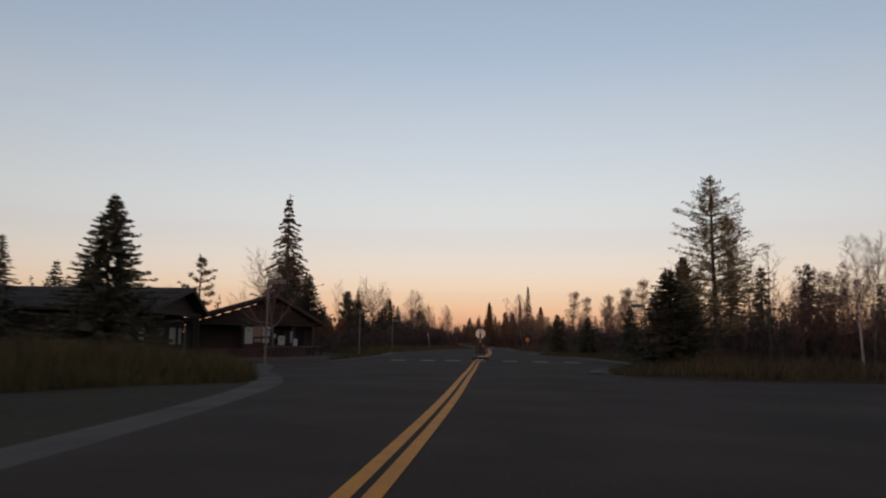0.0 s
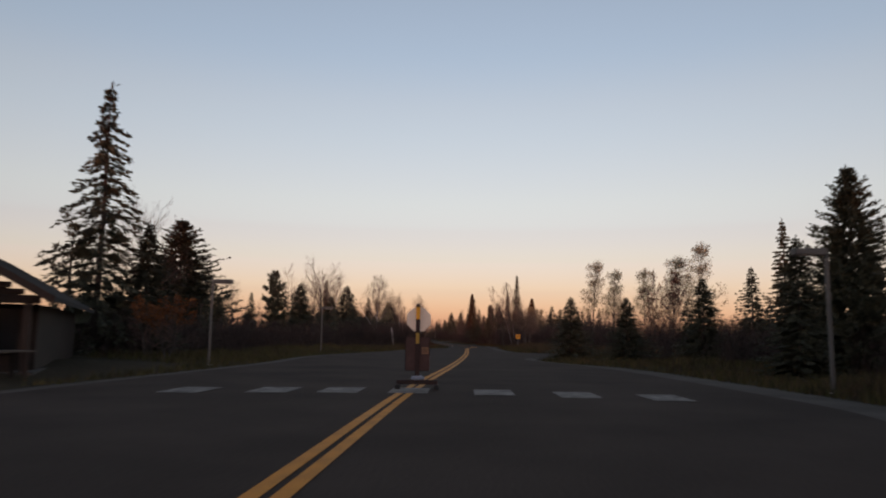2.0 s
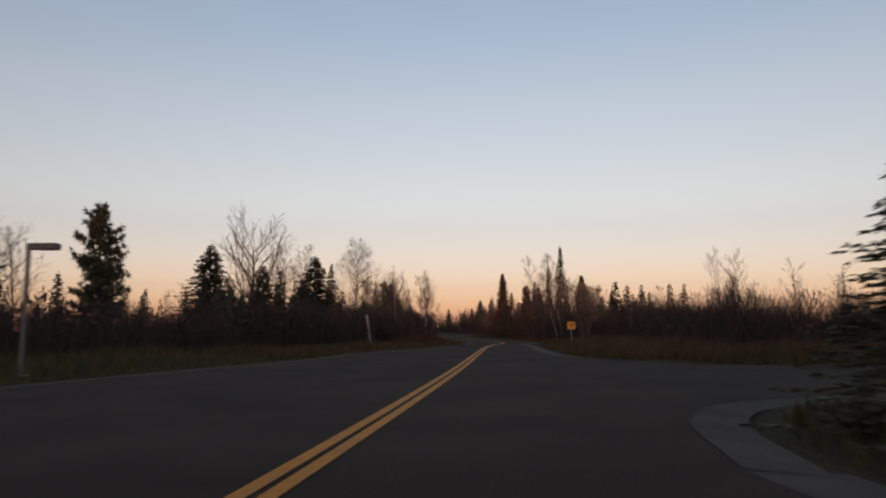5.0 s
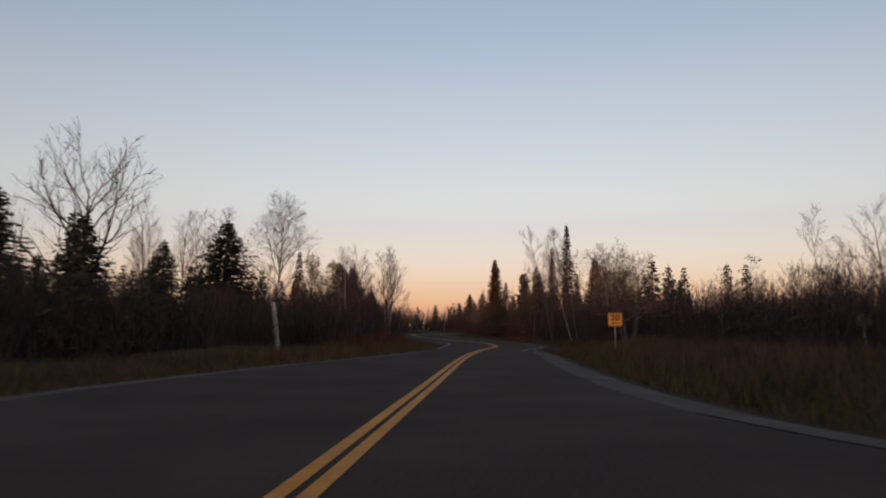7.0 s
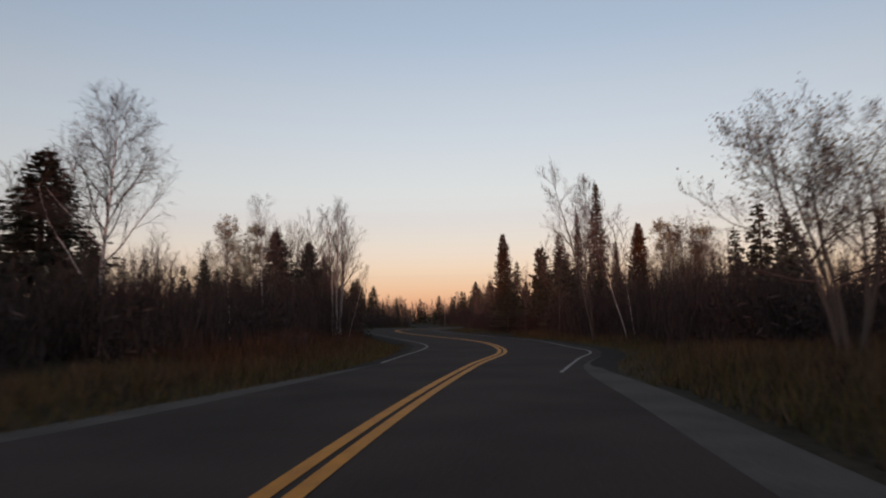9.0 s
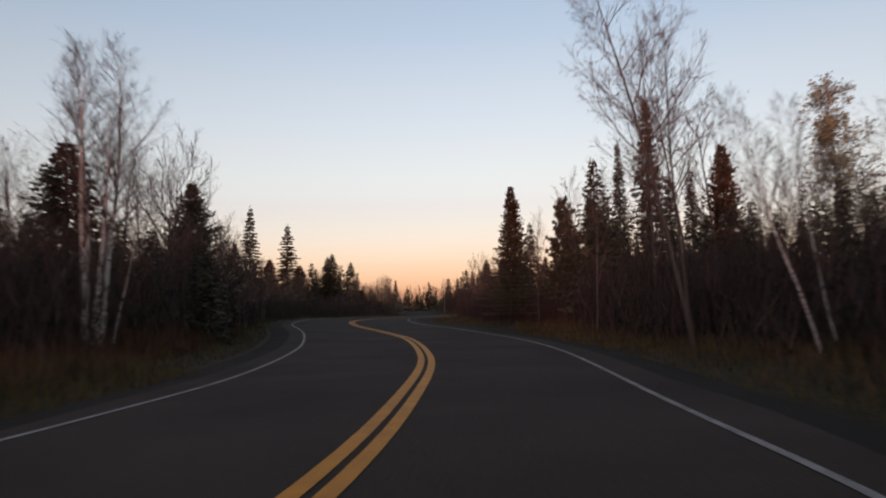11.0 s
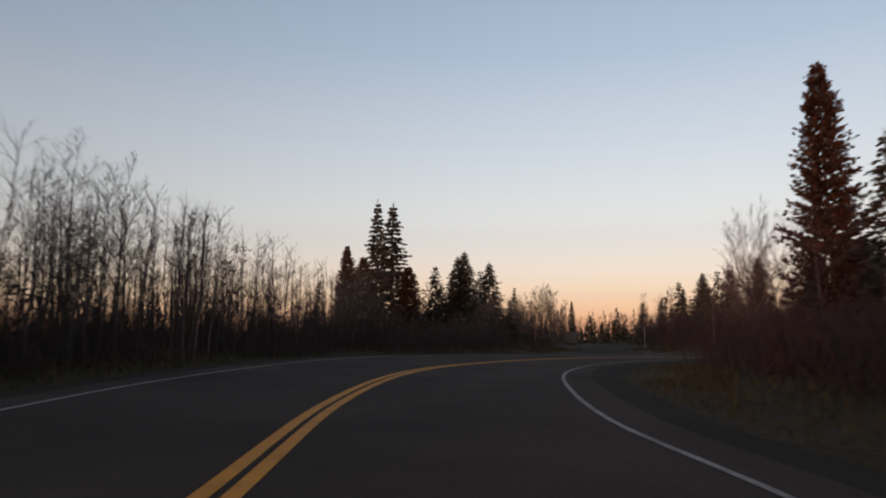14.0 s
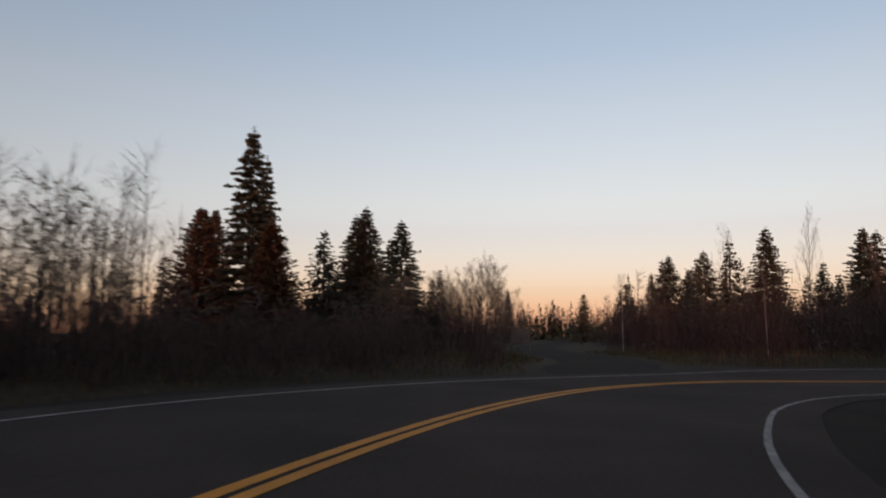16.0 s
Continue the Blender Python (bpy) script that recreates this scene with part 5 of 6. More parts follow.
def low_conifer(seed, r):
    rng = np.random.default_rng(seed)
    b = Build()
    n = 84
    z = 10 * rng.uniform(0.03, 1, n) ** 1.1
    L = r * (1 - z / 10) ** 0.85 * rng.uniform(0.5, 1.1, n) + 0.1
    a = rng.uniform(0, 2 * np.pi, n)
    p = np.column_stack([np.cos(a) * L * 0.15, np.sin(a) * L * 0.15, z])
    q = np.column_stack([np.cos(a) * L, np.sin(a) * L, z - 0.25 * L])
    b.kites(p, q, 0.9 * L + 0.3, rng, 0.6)
    b.blades([[0, 0, 9]], [[0, 0, 10.3]], [0.15], rng)
    return b.arrays()


def low_bare(seed):
    rng = np.random.default_rng(seed)
    b = Build()
    P, Q, W = [[0, 0, 0]], [[0.2, 0.1, 10]], [0.22]
    for _ in range(18):
        z = rng.uniform(3, 9.6)
        d = np.array([*rng.normal(0, 0.6, 2), 1.0])
        d /= np.linalg.norm(d)
        m = np.array([0.02 * z, 0.01 * z, z])
        e = m + d * (10.6 - z) * 0.45
        P.append(m), Q.append(e), W.append(0.07)
        for _ in range(7):
            s = m + (e - m) * rng.uniform(0.2, 1)
            d2 = d + rng.normal(0, 0.5, 3)
            P.append(s), Q.append(s + d2 * rng.uniform(0.3, 1.0)), W.append(0.045)
    b.blades(P, Q, W, rng)
    return b.arrays()


def build_far_woods():
    rng = np.random.default_rng(70)
    con, bare = Build(), Build()
    shapes, bares = [low_conifer(s, r) for s, r in ((71, 1.6), (72, 2.0), (73, 1.3))], [low_bare(s) for s in (74, 75)]
    # last zone: unseen tall trees added behind the start to block the low sun
    zones = [(-120, -24, -40, 230, 360, 3.8, 6.8), (30, 130, -40, 230, 400, 3.6, 6.2), (-140, 140, 232, 420, 560, 4.5, 7.6), (-30, 34, 300, 420, 160, 6, 9.0), (-150, 110, -160, -64, 900, 10, 17)]
    for k, (x0, x1, y0, y1, n, lo, hi) in enumerate(zones):
        x, y, d = spots(n, x0, x1, y0, y1, 5 if y1 > -60 else -1e6, 1e6, 80 + k)
        pick = rng.integers(0, 5, len(x))
        sc = rng.uniform(lo, hi, len(x)) / 10
        for c in range(5):
            w = pick == c
            v, f = (shapes + bares)[c]
            (con if c < 3 else bare).copies(v, f, mats(x[w], y[w], sc[w], rng, 1.25))
    stuff("far_conifers", con, NEEDLES, "distant dark conifers filling the wood, and unseen ones behind blocking the sun", "woods")
    stuff("far_bare_trees", bare, TWIG, "distant leafless trees among the conifers, and unseen ones behind blocking the sun", "woods")


def build_grass():
    rng = np.random.default_rng(90)
    dry, green, rust = Build(), Build(), Build()
    # x0, x1, y0, y1, nearest, farthest, blades, height, share of green
    zones = [(-16, -3, 0, 36, 0.8, 9, 30000, 0.95, 0.6), (-10, -2, 4, 36, 0.85, 3.4, 18000, 0.85, 0.75), (-14, 0, 44, 100, 0.7, 7, 24000, 0.42, 0.7), (-8, 5, 96, 152, 0.6, 5.5, 34000, 0.5, 0.3), (-12, 6, 148, 190, 1.2, 6, 20000, 0.45, 0.25),
             (-14, 2, 178, 226, 1.0, 4, 9000, 0.35, 0.5), (6, 20, 24, 45, 0.8, 8, 26000, 0.6, 0.3), (8, 24, 45, 76, 0.7, 9, 26000, 0.38, 0.6), (9, 26, 90, 128, 1.25, 12, 46000, 0.66, 0.12),
             (10, 20, 126, 178, 0.9, 6, 18000, 0.4, 0.3), (10, 20, 130, 168, 2.4, 6.5, 8000, 0.45, 0), (2, 20, 178, 212, 0.8, 6, 15000, 0.2, 0.75), (-10, 34, 219, 240, 0.8, 6, 12000, 0.4, 0.4), (-8, 4, 122, 172, 2.3, 6.5, 26000, 0.85, 0)]
    for k, (x0, x1, y0, y1, near, far, n, h, share) in enumerate(zones):
        x, y, d = spots(n * 2, x0, x1, y0, y1, near, far, 100 + k)
        x, y, d = x[:n], y[:n], d[:n]
        tuft = 0.55 + 0.45 * np.sin(x * 1.7 + 2 * np.sin(y * 0.9)) * np.cos(y * 1.3)
        hh = h * (0.5 + 0.5 * smooth((d - near) / 1.8)) * (0.5 + 0.7 * tuft) * rng.uniform(0.5, 1.2, len(x))
        z = ground_z(x, y) - 0.02
        p = np.column_stack([x, y, z])
        q = p + np.column_stack([rng.normal(0, 0.28, len(x)) * hh, rng.normal(0, 0.28, len(x)) * hh, hh])
        g = rng.uniform(size=len(x)) < np.where(d < near + 1.3, 0.5 + 0.5 * share, share)
        for b, w in ((green, g & (share > 0)), (dry if share else rust, ~g | (share == 0))):
            b.blades(p[w], q[w], np.full(w.sum(), 0.028), rng)
    stuff("dry_grass", dry, GRASS_DRY, "tall dry tan grass on the verges", "grass")
    stuff("rust_grass", rust, GRASS_RUST, "tall rust-brown autumn grass below the birches", "grass")
    stuff("green_grass", green, GRASS_GREEN, "low dull green grass on the verges", "grass")


build_brush()
build_far_woods()
build_grass()


# ---- lodge and its forecourt ----
def gabled_house(name, m, width, mid, apex, eave, depth, label, porch, over):
    """A house whose gable end faces along -y of its own frame: x along the front, y to the back, the ridge at x = mid."""
    house = empty(name, m, label, "house")
    wall_h = eave - 0.12
    y0 = porch
    part("wall", bevelled("wall", WOOD_DARK, [(0.5, width - 0.5, y0, y0 + 0.15, 0.1, wall_h), (0.5, 0.65, y0 + 0.15, depth, 0.1, wall_h), (width - 0.65, width - 0.5, y0 + 0.15, depth, 0.1, wall_h), (0.65, width - 0.65, depth - 0.15, depth, 0.1, wall_h)], 0.01), house)
    part("foundation", bevelled("foundation", CONCRETE, [(0.3, width - 0.3, -0.2, depth + 0.1, -0.4, 0.1)], 0.02), house, "low concrete base")
    g = prism("gable", WOOD_DARK, [(0.5, wall_h), (width - 0.5, wall_h), (mid, apex - 0.25)], 0.1)
    gable = part("gable", g, house)
    gable.location = (0, 0.25, 0)
    z = wall_h + 0.05
    while z < apex - 0.5:
        w = (apex - 0.3 - z) / (apex - eave)
        part("board", bevelled("board", WOOD_DARK, [(mid - w * mid, mid + w * (width - mid), 0.2, 0.25, z, z + 0.16)], 0.01), house)
        z += 0.19
    for sgn in (-1, 1):
        t = 0.12
        run = mid if sgn < 0 else width - mid
        x_e, x_a = mid + sgn * (run + 0.15), mid
        z_e = eave - 0.15 * (apex - eave) / run
        bm = bmesh.new()
        v = [bm.verts.new(c) for y in (-over, depth + over) for c in ((x_e, y, z_e), (x_a, y, apex), (x_a, y, apex + t), (x_e, y, z_e + t))]
        for f in ((0, 1, 2, 3), (7, 6, 5, 4), (0, 4, 5, 1), (3, 2, 6, 7), (0, 3, 7, 4), (1, 5, 6, 2)):
            bm.faces.new([v[i] for i in f])
        bmesh.ops.recalc_face_normals(bm, faces=list(bm.faces))
        me = bpy.data.meshes.new("roof")
        bm.to_mesh(me)
        bm.free()
        me.materials.append(SHINGLE)
        roof = part("roof", me, house, "low-pitched shingled roof slope")
        # courses of shingles, a little proud of one another
        n = 12
        for i in range(n):
            a, c = i / n, (i + 1) / n
            pts = [(x_e + (x_a - x_e) * q, z_e + (apex - z_e) * q + t) for q in (a, c)]
            b = Build()
            y1, y2 = -over - 0.02, depth + over + 0.02
            (xa, za), (xb, zb) = pts
            b.add([(xa, y1, za + 0.035), (xb, y1, zb + 0.008), (xb, y2, zb + 0.008), (xa, y2, za + 0.035), (xa, y1, za + 0.004), (xa, y2, za + 0.004)], [(0, 1, 2), (0, 2, 3), (4, 0, 3), (4, 3, 5)])
            part("shingle", b.mesh("shingle", SHINGLE), roof)
        bm = bmesh.new()
        v = [bm.verts.new(c) for y in (-over - 0.05, -over) for c in ((x_e, y, z_e - 0.1), (x_a, y, apex - 0.1), (x_a, y, apex + t + 0.02), (x_e, y, z_e + t + 0.02))]
        for f in ((0, 1, 2, 3), (7, 6, 5, 4), (0, 4, 5, 1), (3, 2, 6, 7), (0, 3, 7, 4), (1, 5, 6, 2)):
            bm.faces.new([v[i] for i in f])
        bmesh.ops.recalc_face_normals(bm, faces=list(bm.faces))
        me = bpy.data.meshes.new("bargeboard")
        bm.to_mesh(me)
        bm.free()
        me.materials.append(WOOD_DARK)
        part("bargeboard", me, house)
    for x in (0.6, mid + 1.35, width - 0.6):
        part("post", bevelled("post", WOOD_DARK, [(x - 0.1, x + 0.1, 0.0, 0.2, 0.1, wall_h)], 0.015), house)
    part("beam", bevelled("beam", WOOD_DARK, [(0.3, width - 0.3, -0.02, 0.2, wall_h - 0.02, wall_h + 0.22)], 0.015), house)
    return house


LODGE = gabled_house("lodge", pose(-16.4, 43.1, 0.05, 0, 0, 22), 9.1, 5.85, 4.0, 2.15, 11, "dark wooden visitor lodge with a low gable and open porch", 1.3, 0.6)
# notices on the lodge front, in its own frame
FRONT = [("notice_case", 4.07, 4.58, 0.84, 1.9, GREEN_INK), ("notice_board", 4.62, 5.12, 1.3, 1.95, PAPER_TAN), ("notice_board", 5.18, 5.66, 1.34, 1.96, PAPER), ("notice", 4.66, 5.12, 0.95, 1.17, PAPER_TAN), ("notice", 5.22, 5.6, 0.9, 1.2, PAPER),
         ("notice", 5.79, 6.04, 1.22, 1.48, PAPER), ("poster", 6.2, 6.63, 0.77, 1.37, PAPER), ("flag_banner", 6.97, 7.14, 0.94, 1.67, BLUE_CLOTH), ("notice", 7.2, 7.46, 0.74, 1.2, PAPER)]
for name, x0, x1, z0, z1, mat in FRONT:
    bo = part(name, bevelled(name, WOOD_DARK, [(x0 - 0.03, x1 + 0.03, 0.0, 0.04, z0 - 0.03, z1 + 0.03)], 0.005), LODGE, "notice in a dark wooden frame")
    part("sheet", bevelled("sheet", mat if mat is not GREEN_INK else PAPER, [(x0, x1, -0.012, -0.002, z0, z1)], 0), bo)
    if name in ("poster", "notice_case"):
        part("print", bevelled("print", GREEN_INK, [(x0 + 0.12, x1 - 0.12, -0.018, -0.0135, z1 - 0.28, z1 - 0.1)], 0), bo, "green printed mark")
    elif name == "notice_board":
        for r in range(4):
            part("print_bar", bevelled("print_bar", POST_GREY, [(x0 + 0.08, x1 - 0.08 - 0.06 * (r % 2), -0.018, -0.0135, z1 - 0.16 - 0.12 * r, z1 - 0.11 - 0.12 * r)], 0), bo)
part("notice_wall", bevelled("notice_wall", WOOD_DARK, [(3.9, 5.75, 0.045, 0.12, 0.1, 2.0)], 0.01), LODGE)
part("counter", bevelled("counter", WOOD_PALE, [(5.3, 8.3, -0.35, 0.1, 0.62, 0.68)], 0.01), LODGE, "pale wooden ledge")
part("counter_front", bevelled("counter_front", WOOD_DARK, [(5.9, 8.2, -0.05, 0.0, 0.1, 0.62)], 0.01), LODGE)
part("window", bevelled("window", GLASS_DARK, [(5.9, 6.7, 1.27, 1.296, 0.8, 1.8)], 0), LODGE, "dark service window")
part("doorway", bevelled("doorway", GLASS_DARK, [(7.4, 8.1, 1.27, 1.296, 0.1, 1.9)], 0), LODGE, "dark glazed door")

CABIN = gabled_house("cabin", pose(-13.6, 32.2, 0.05, 0, 0, 90), 7.5, 5.0, 3.75, 2.45, 13, "dark wooden cabin with a low shingled roof", 0.9, 0.3)
for x0, x1 in ((1.3, 2.2), (4.9, 5.8), (6.1, 6.6)):
    wnd = part("window", bevelled("window", PAPER, [(x0, x1, 0.85, 0.89, 0.8, 1.7)], 0), CABIN, "pale shuttered window")
    part("window_frame", bevelled("window_frame", WOOD_DARK, [(x0 - 0.06, x0, 0.82, 0.88, 0.74, 1.76), (x1, x1 + 0.06, 0.82, 0.88, 0.74, 1.76), (x0, x1, 0.82, 0.88, 1.7, 1.76), (x0, x1, 0.82, 0.88, 0.74, 0.8)], 0.004), wnd)


def wall_run(name, pts, h, thick, mat, label, category, z0=-0.12):
    b = Build()
    line = curve(pts, 0.4)
    a, c = lateral(line, -thick / 2), lateral(line, thick / 2)
    e = min(0.03, thick / 5)
    sect = [(a, z0), (a, h - e), (lateral(line, -thick / 2 + e), h), (lateral(line, thick / 2 - e), h), (c, h - e), (c, z0)]
    rows = np.stack([np.column_stack([l, np.full(len(l), z)]) for l, z in sect], 1)
    b.strip(rows)
    for r in (rows[0], rows[-1]):
        b.add(r, [(0, k, k + 1) for k in range(1, 5)])
    return tagged(new(name, b.mesh(name, mat)), label, category)


wall_run("kerb", [(-10.6, 33.6), (-8.9, 35.6), (-7.4, 38.4), (-6.6, 41.2)], 0.24, 0.3, CONCRETE, "low concrete kerb in front of the lodge", "kerb")
FENCE = empty("fence", pose(0, 0, 0), "low red-brown wooden fence in front of the lodge", "fence")
fence_line = curve([(-11.6, 34.4), (-9.9, 36.4), (-8.6, 38.8), (-7.9, 41.2)], 0.33)
plank = bevelled("plank", WOOD_RED, [(-0.15, 0.15, -0.012, 0.012, 0.06, 0.62)], 0.005)
for (xa, ya), (xb, yb) in zip(fence_line[:-1], fence_line[1:]):
    p = part("plank", plank, FENCE)
    p.matrix_basis = pose((xa + xb) / 2, (ya + yb) / 2, 0, 0, 0, math.degrees(math.atan2(yb - ya, xb - xa)))
b = Build()
b.tube(np.column_stack([fence_line, np.full(len(fence_line), 0.64)]), np.full(len(fence_line), 0.045), 6)
part("rail", b.mesh("rail", WOOD_RED), FENCE)


def picnic_table(x, y, turn):
    t = empty("picnic_table", pose(x, y, 0.02, 0, 0, turn), "weathered wooden table beside the lodge", "table")
    for k in range(5):
        part("plank", bevelled("plank", WOOD_PALE, [(-0.9, 0.9, -0.36 + 0.147 * k, -0.225 + 0.147 * k, 0.71, 0.75)], 0.005), t)
    for s in (-0.7, 0.7):
        for w in (-0.3, 0.3):
            part("leg", bevelled("leg", WOOD_DARK, [(s - 0.05, s + 0.05, w - 0.04, w + 0.04, -0.15, 0.71)], 0.005), t)


picnic_table(-8.3, 44.6, 62)


# ---- lamps ----
def lamp_post(x, y, h, turn):
    t = empty("street_lamp", pose(x, y, float(ground_z(x, y)[0]) - 0.05, 0, 0, turn), "grey post lamp with a flat box head, unlit", "lamp", "path lamps")
    part("post", bevelled("post", POST_GREY, [(-0.045, 0.045, -0.045, 0.045, 0, h)], 0.01), t)
    head = part("head", bevelled("head", POST_GREY, [(0.03, 0.86, -0.15, 0.15, h - 0.17, h + 0.01)], 0.02), t, "flat box lamp head")
    part("lens", bevelled("lens", METAL_GREY, [(0.3, 0.8, -0.11, 0.11, h - 0.182, h - 0.168)], 0), head)
    part("base_plate", bevelled("base_plate", METAL_GREY, [(-0.14, 0.14, -0.14, 0.14, 0.02, 0.06)], 0.005), t)


lamp_post(-8.41, 34.4, 4.3, 0)
lamp_post(-6.95, 57.1, 3.75, 0)
lamp_post(13.17, 44.7, 3.75, 180)
lamp_post(-6.7, 83.2, 3.7, 0)


# ---- the movable stop sign on the centre line ----
def movable_sign(x, y):
    t = empty("movable_sign", pose(x, y, 0.012, 0, 0, 2), "stop sign seen from behind on a movable timber base", "sign")
    part("post", bevelled("post", POST_BROWN, [(-0.052, 0.052, -0.05, 0.05, 0.2, 2.07)], 0.008), t, "brown square post")
    r = 0.295 / math.cos(math.pi / 8)
    octo = prism("sign_panel", SIGN_BACK, [(r * math.cos(math.pi / 8 + k * math.pi / 4) + 0.02, 1.685 + r * math.sin(math.pi / 8 + k * math.pi / 4)) for k in range(8)], 0.006)
    part("sign_panel", octo, t, "octagonal plate with bare metal back").location = (0, 0.056, 0)
    part("reflector", bevelled("reflector", TAPE, [(-0.05, 0.05, -0.056, -0.051, 1.69, 1.98)], 0), t, "yellow reflective strip")
    part("reflector", bevelled("reflector", TAPE_DULL, [(-0.045, 0.04, -0.056, -0.051, 1.09, 1.35)], 0), t, "yellow reflective strip")
    board = part("board", bevelled("board", BROWN_PAINT, [(-0.285, 0.285, 0.07, 0.1, 0.44, 1.24)], 0.006), t, "brown painted board")
    part("frame", bevelled("frame", POST_BROWN, [(0.285, 0.305, 0.06, 0.11, 0.42, 1.26), (-0.305, -0.285, 0.06, 0.11, 0.42, 1.26), (-0.285, 0.285, 0.06, 0.11, 0.42, 0.44), (-0.285, 0.285, 0.06, 0.11, 1.24, 1.26)], 0.003), board, "dark wooden edge strips")
    part("notice", bevelled("notice", PAPER_TAN, [(0.1, 0.27, 0.055, 0.066, 0.84, 1.0)], 0.002), board, "small tan card")
    part("base_beam", bevelled("base_beam", POST_BROWN, [(-0.5, 0.5, -0.06, 0.06, 0.1, 0.21)], 0.01), t, "brown cross beam")
    for xx in (-0.47, 0.47):
        skid = part("skid", bevelled("skid", POST_BROWN, [(xx - 0.055, xx + 0.055, -0.36, 0.36, 0.0, 0.1)], 0.012), t, "brown timber skid")
        part("end_cap", bevelled("end_cap", RUBBER, [(xx - 0.058, xx + 0.058, -0.385, -0.33, 0.001, 0.112)], 0.01), skid, "black rubber end")
    part("edge_strip", bevelled("edge_strip", METAL_GREY, [(0.306, 0.312, 0.06, 0.1, 0.42, 0.8)], 0), board, "thin bare metal strip")
    for zz in (0.87, 0.91, 0.95):
        part("bar", bevelled("bar", POST_BROWN, [(0.12, 0.25, 0.05, 0.054, zz, zz + 0.018)], 0), board)
    rng = np.random.default_rng(3)
    bm = bmesh.new()
    bmesh.ops.create_icosphere(bm, subdivisions=3, radius=1)
    for v in bm.verts:
        n = noise.noise(v.co * 2.3) * 0.22
        v.co = Vector((v.co.x * 0.16 * (1 + n), v.co.y * 0.1 * (1 + n), max(-0.045, v.co.z * 0.07 * (1 + 2 * n))))
    me = bpy.data.meshes.new("sandbag")
    bm.to_mesh(me)
    bm.free()
    me.materials.append(RAG)
    for p in me.polygons:
        p.use_smooth = True
    bag = tagged(new("sandbag", me), "pale cloth sandbag lying on the sign's timber base", "sandbag")
    bag.matrix_basis = pose(x + 0.02, y + 0.0, 0.012 + 0.21 + 0.042, 0, 0, 12)


movable_sign(2.585, 44.0)


# ---- road signs ----
def text_mesh(name, words, size, mat):
    cu = bpy.data.curves.new(name, "FONT")
    cu.body, cu.size, cu.extrude, cu.align_x, cu.align_y, cu.offset = words, size, 0.002, "CENTER", "CENTER", 0.006 * size / 0.3
    ob = bpy.data.objects.new(name, cu)
    me = bpy.data.meshes.new_from_object(ob)
    bpy.data.objects.remove(ob)
    me.materials.clear()
    me.materials.append(mat)
    return me


def rounded(w, h, r, cx=0, cz=0):
    out = []
    for qx, qz, a0 in ((1, 1, 0), (-1, 1, 90), (-1, -1, 180), (1, -1, 270)):
        for a in (0, 30, 60, 90):
            t = radians(a0 + a)
            out.append((cx + qx * (w / 2 - r) + r * math.cos(t), cz + qz * (h / 2 - r) + r * math.sin(t)))
    return out


def speed_sign(x, y, z, turn):
    t = empty("speed_sign", pose(x, y, float(ground_z(x, y)[0]) - 0.1, 0, 0, turn), "square yellow advisory speed sign on a thin post", "sign")
    zc = z - float(ground_z(x, y)[0]) + 0.1
    b = Build()
    b.tube([(0, 0.04, 0), (0, 0.04, zc + 0.3)], [0.03, 0.03], 6)
    part("post", b.mesh("post", METAL_GREY), t)
    plate = part("plate", prism("plate", SIGN_YELLOW, rounded(0.64, 0.6, 0.04, 0, zc), 0.006), t, "yellow sign plate")
    for dx0, dx1, dz0, dz1 in ((-0.3, 0.3, 0.27, 0.283), (-0.3, 0.3, -0.283, -0.27), (-0.303, -0.29, -0.27, 0.27), (0.29, 0.303, -0.27, 0.27)):
        part("border", bevelled("border", BLACK, [(dx0, dx1, -0.005, -0.001, zc + dz0, zc + dz1)], 0), plate)
    for words, size, dz in (("20", 0.36, 0.075), ("MPH", 0.13, -0.17)):
        o = part("lettering", text_mesh("lettering", words, size, BLACK), plate)
        o.matrix_basis = pose(0, -0.004, zc + dz, 90, 0, 0) @ Matrix.Diagonal((1.25, 1, 1, 1))


speed_sign(13.1, 120.8, 1.7, 2)


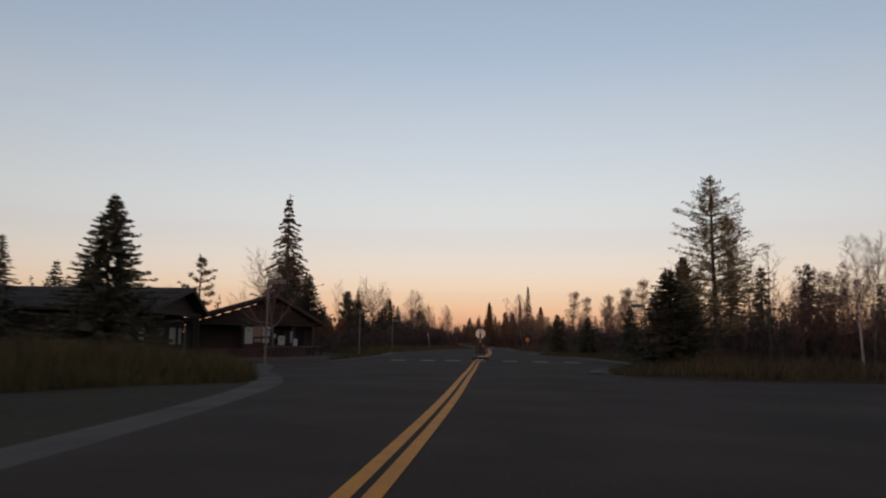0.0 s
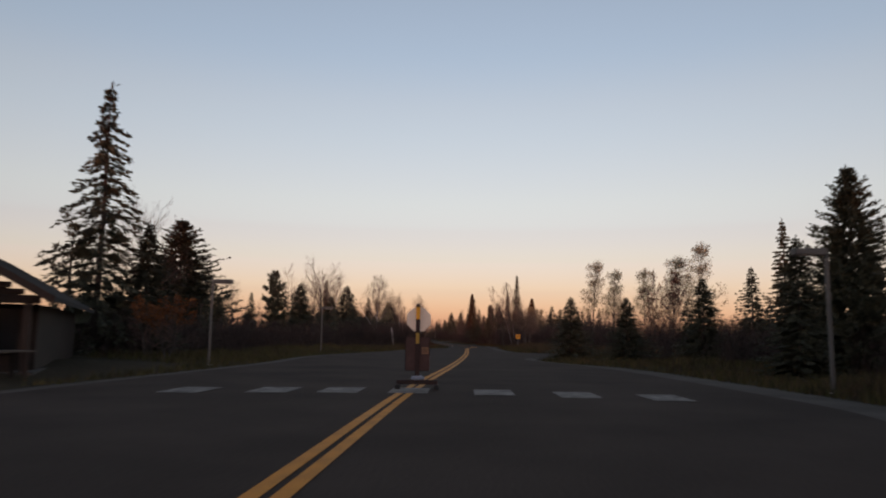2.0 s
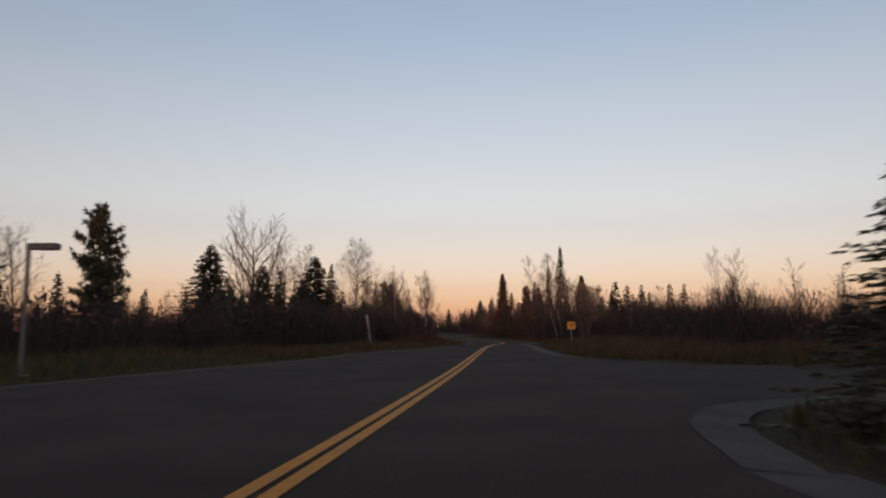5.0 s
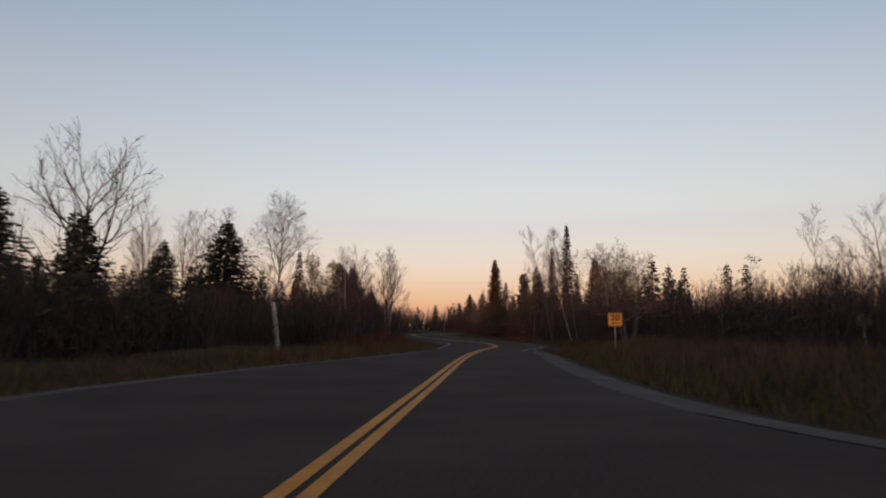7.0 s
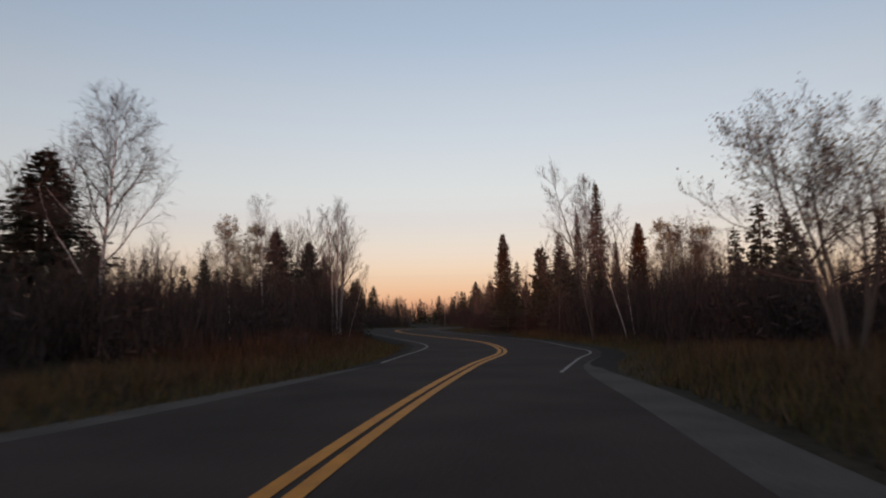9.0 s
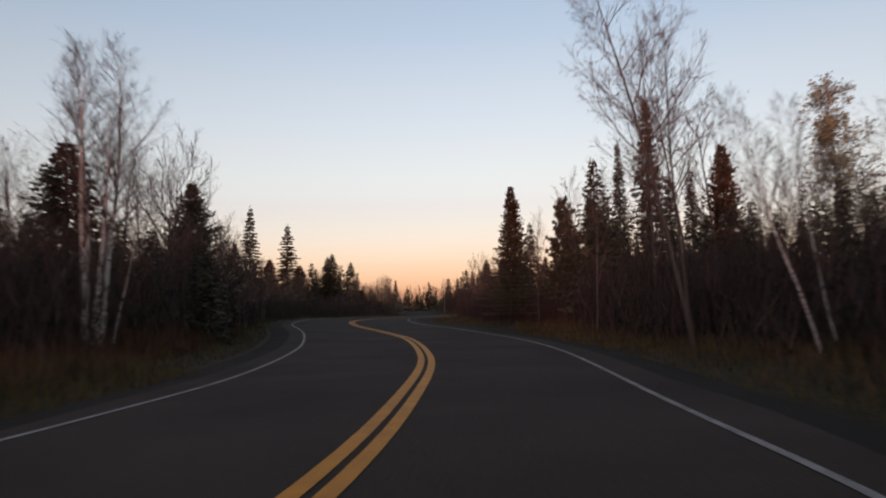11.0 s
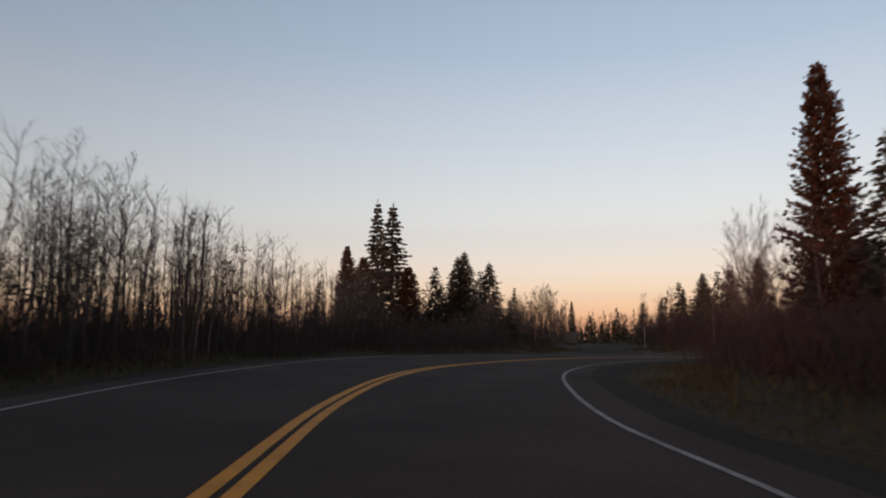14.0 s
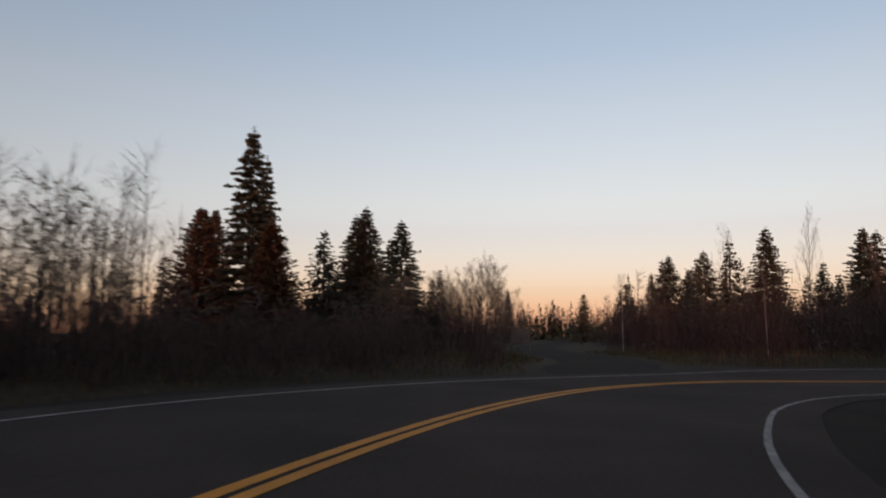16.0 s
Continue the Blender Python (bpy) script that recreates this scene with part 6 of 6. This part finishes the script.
def small_sign(x, y, z):
    g = float(ground_z(x, y)[0])
    t = empty("small_sign", pose(x, y, g - 0.1, 0, 0, -8), "small pale sign back on a thin metal post", "sign")
    b = Build()
    b.tube([(0, 0.03, 0), (0, 0.03, z - g + 0.3)], [0.03, 0.03], 6)
    part("post", b.mesh("post", METAL_GREY), t)
    r = 0.2 / math.cos(math.pi / 8)
    part("plate", prism("plate", POST_GREY, [(r * math.cos(math.pi / 8 + k * math.pi / 4), z - g + 0.1 + r * math.sin(math.pi / 8 + k * math.pi / 4)) for k in range(8)], 0.005), t)


small_sign(17.7, 109.0, 1.5)


def trail_board(x, y, turn, w, h, z0, mat, label):
    t = empty("trail_board", pose(x, y, float(ground_z(x, y)[0]) - 0.15, 0, 0, turn), label, "sign")
    for s in (-w / 2, w / 2):
        part("post", bevelled("post", mat, [(s - 0.06, s + 0.06, -0.06, 0.06, 0, z0 + h + 0.25)], 0.012), t)
    part("panel", bevelled("panel", mat, [(-w / 2 + 0.06, w / 2 - 0.06, -0.03, 0.03, z0 + 0.1, z0 + h + 0.1)], 0.012), t)


trail_board(0.4, 138.5, 8, 0.85, 0.42, 0.22, WOOD_OLD, "small weathered wooden board on two posts")
trail_board(-5.7, 234.1, -4, 1.1, 1.0, 0.6, WOOD_PALE, "pale information board on two posts by the track")


def birch_snag(x, y):
    t = empty("birch_snag", pose(x, y, float(ground_z(x, y)[0]) - 0.1, 0, -7, 0), "broken white birch trunk without a crown", "snag")
    b = Build()
    z = np.linspace(0, 2.75, 8)
    b.tube(np.column_stack([0.05 * np.sin(z), 0.03 * z, z]), 0.17 - 0.02 * z, 9)
    part("trunk", b.mesh("trunk", BIRCH, True), t)
    c = Build()
    rng = np.random.default_rng(4)
    a = rng.uniform(0, 6.28, 14)
    p = np.column_stack([0.05 * np.sin(2.7) + 0.09 * np.cos(a), 0.08 + 0.09 * np.sin(a), np.full(14, 2.68)])
    c.blades(p, p + np.column_stack([rng.normal(0, 0.04, (14, 2)), rng.uniform(0.08, 0.3, 14)]), np.full(14, 0.06), rng)
    part("broken_top", c.mesh("broken_top", BARK), t)


birch_snag(-4.07, 126.8)
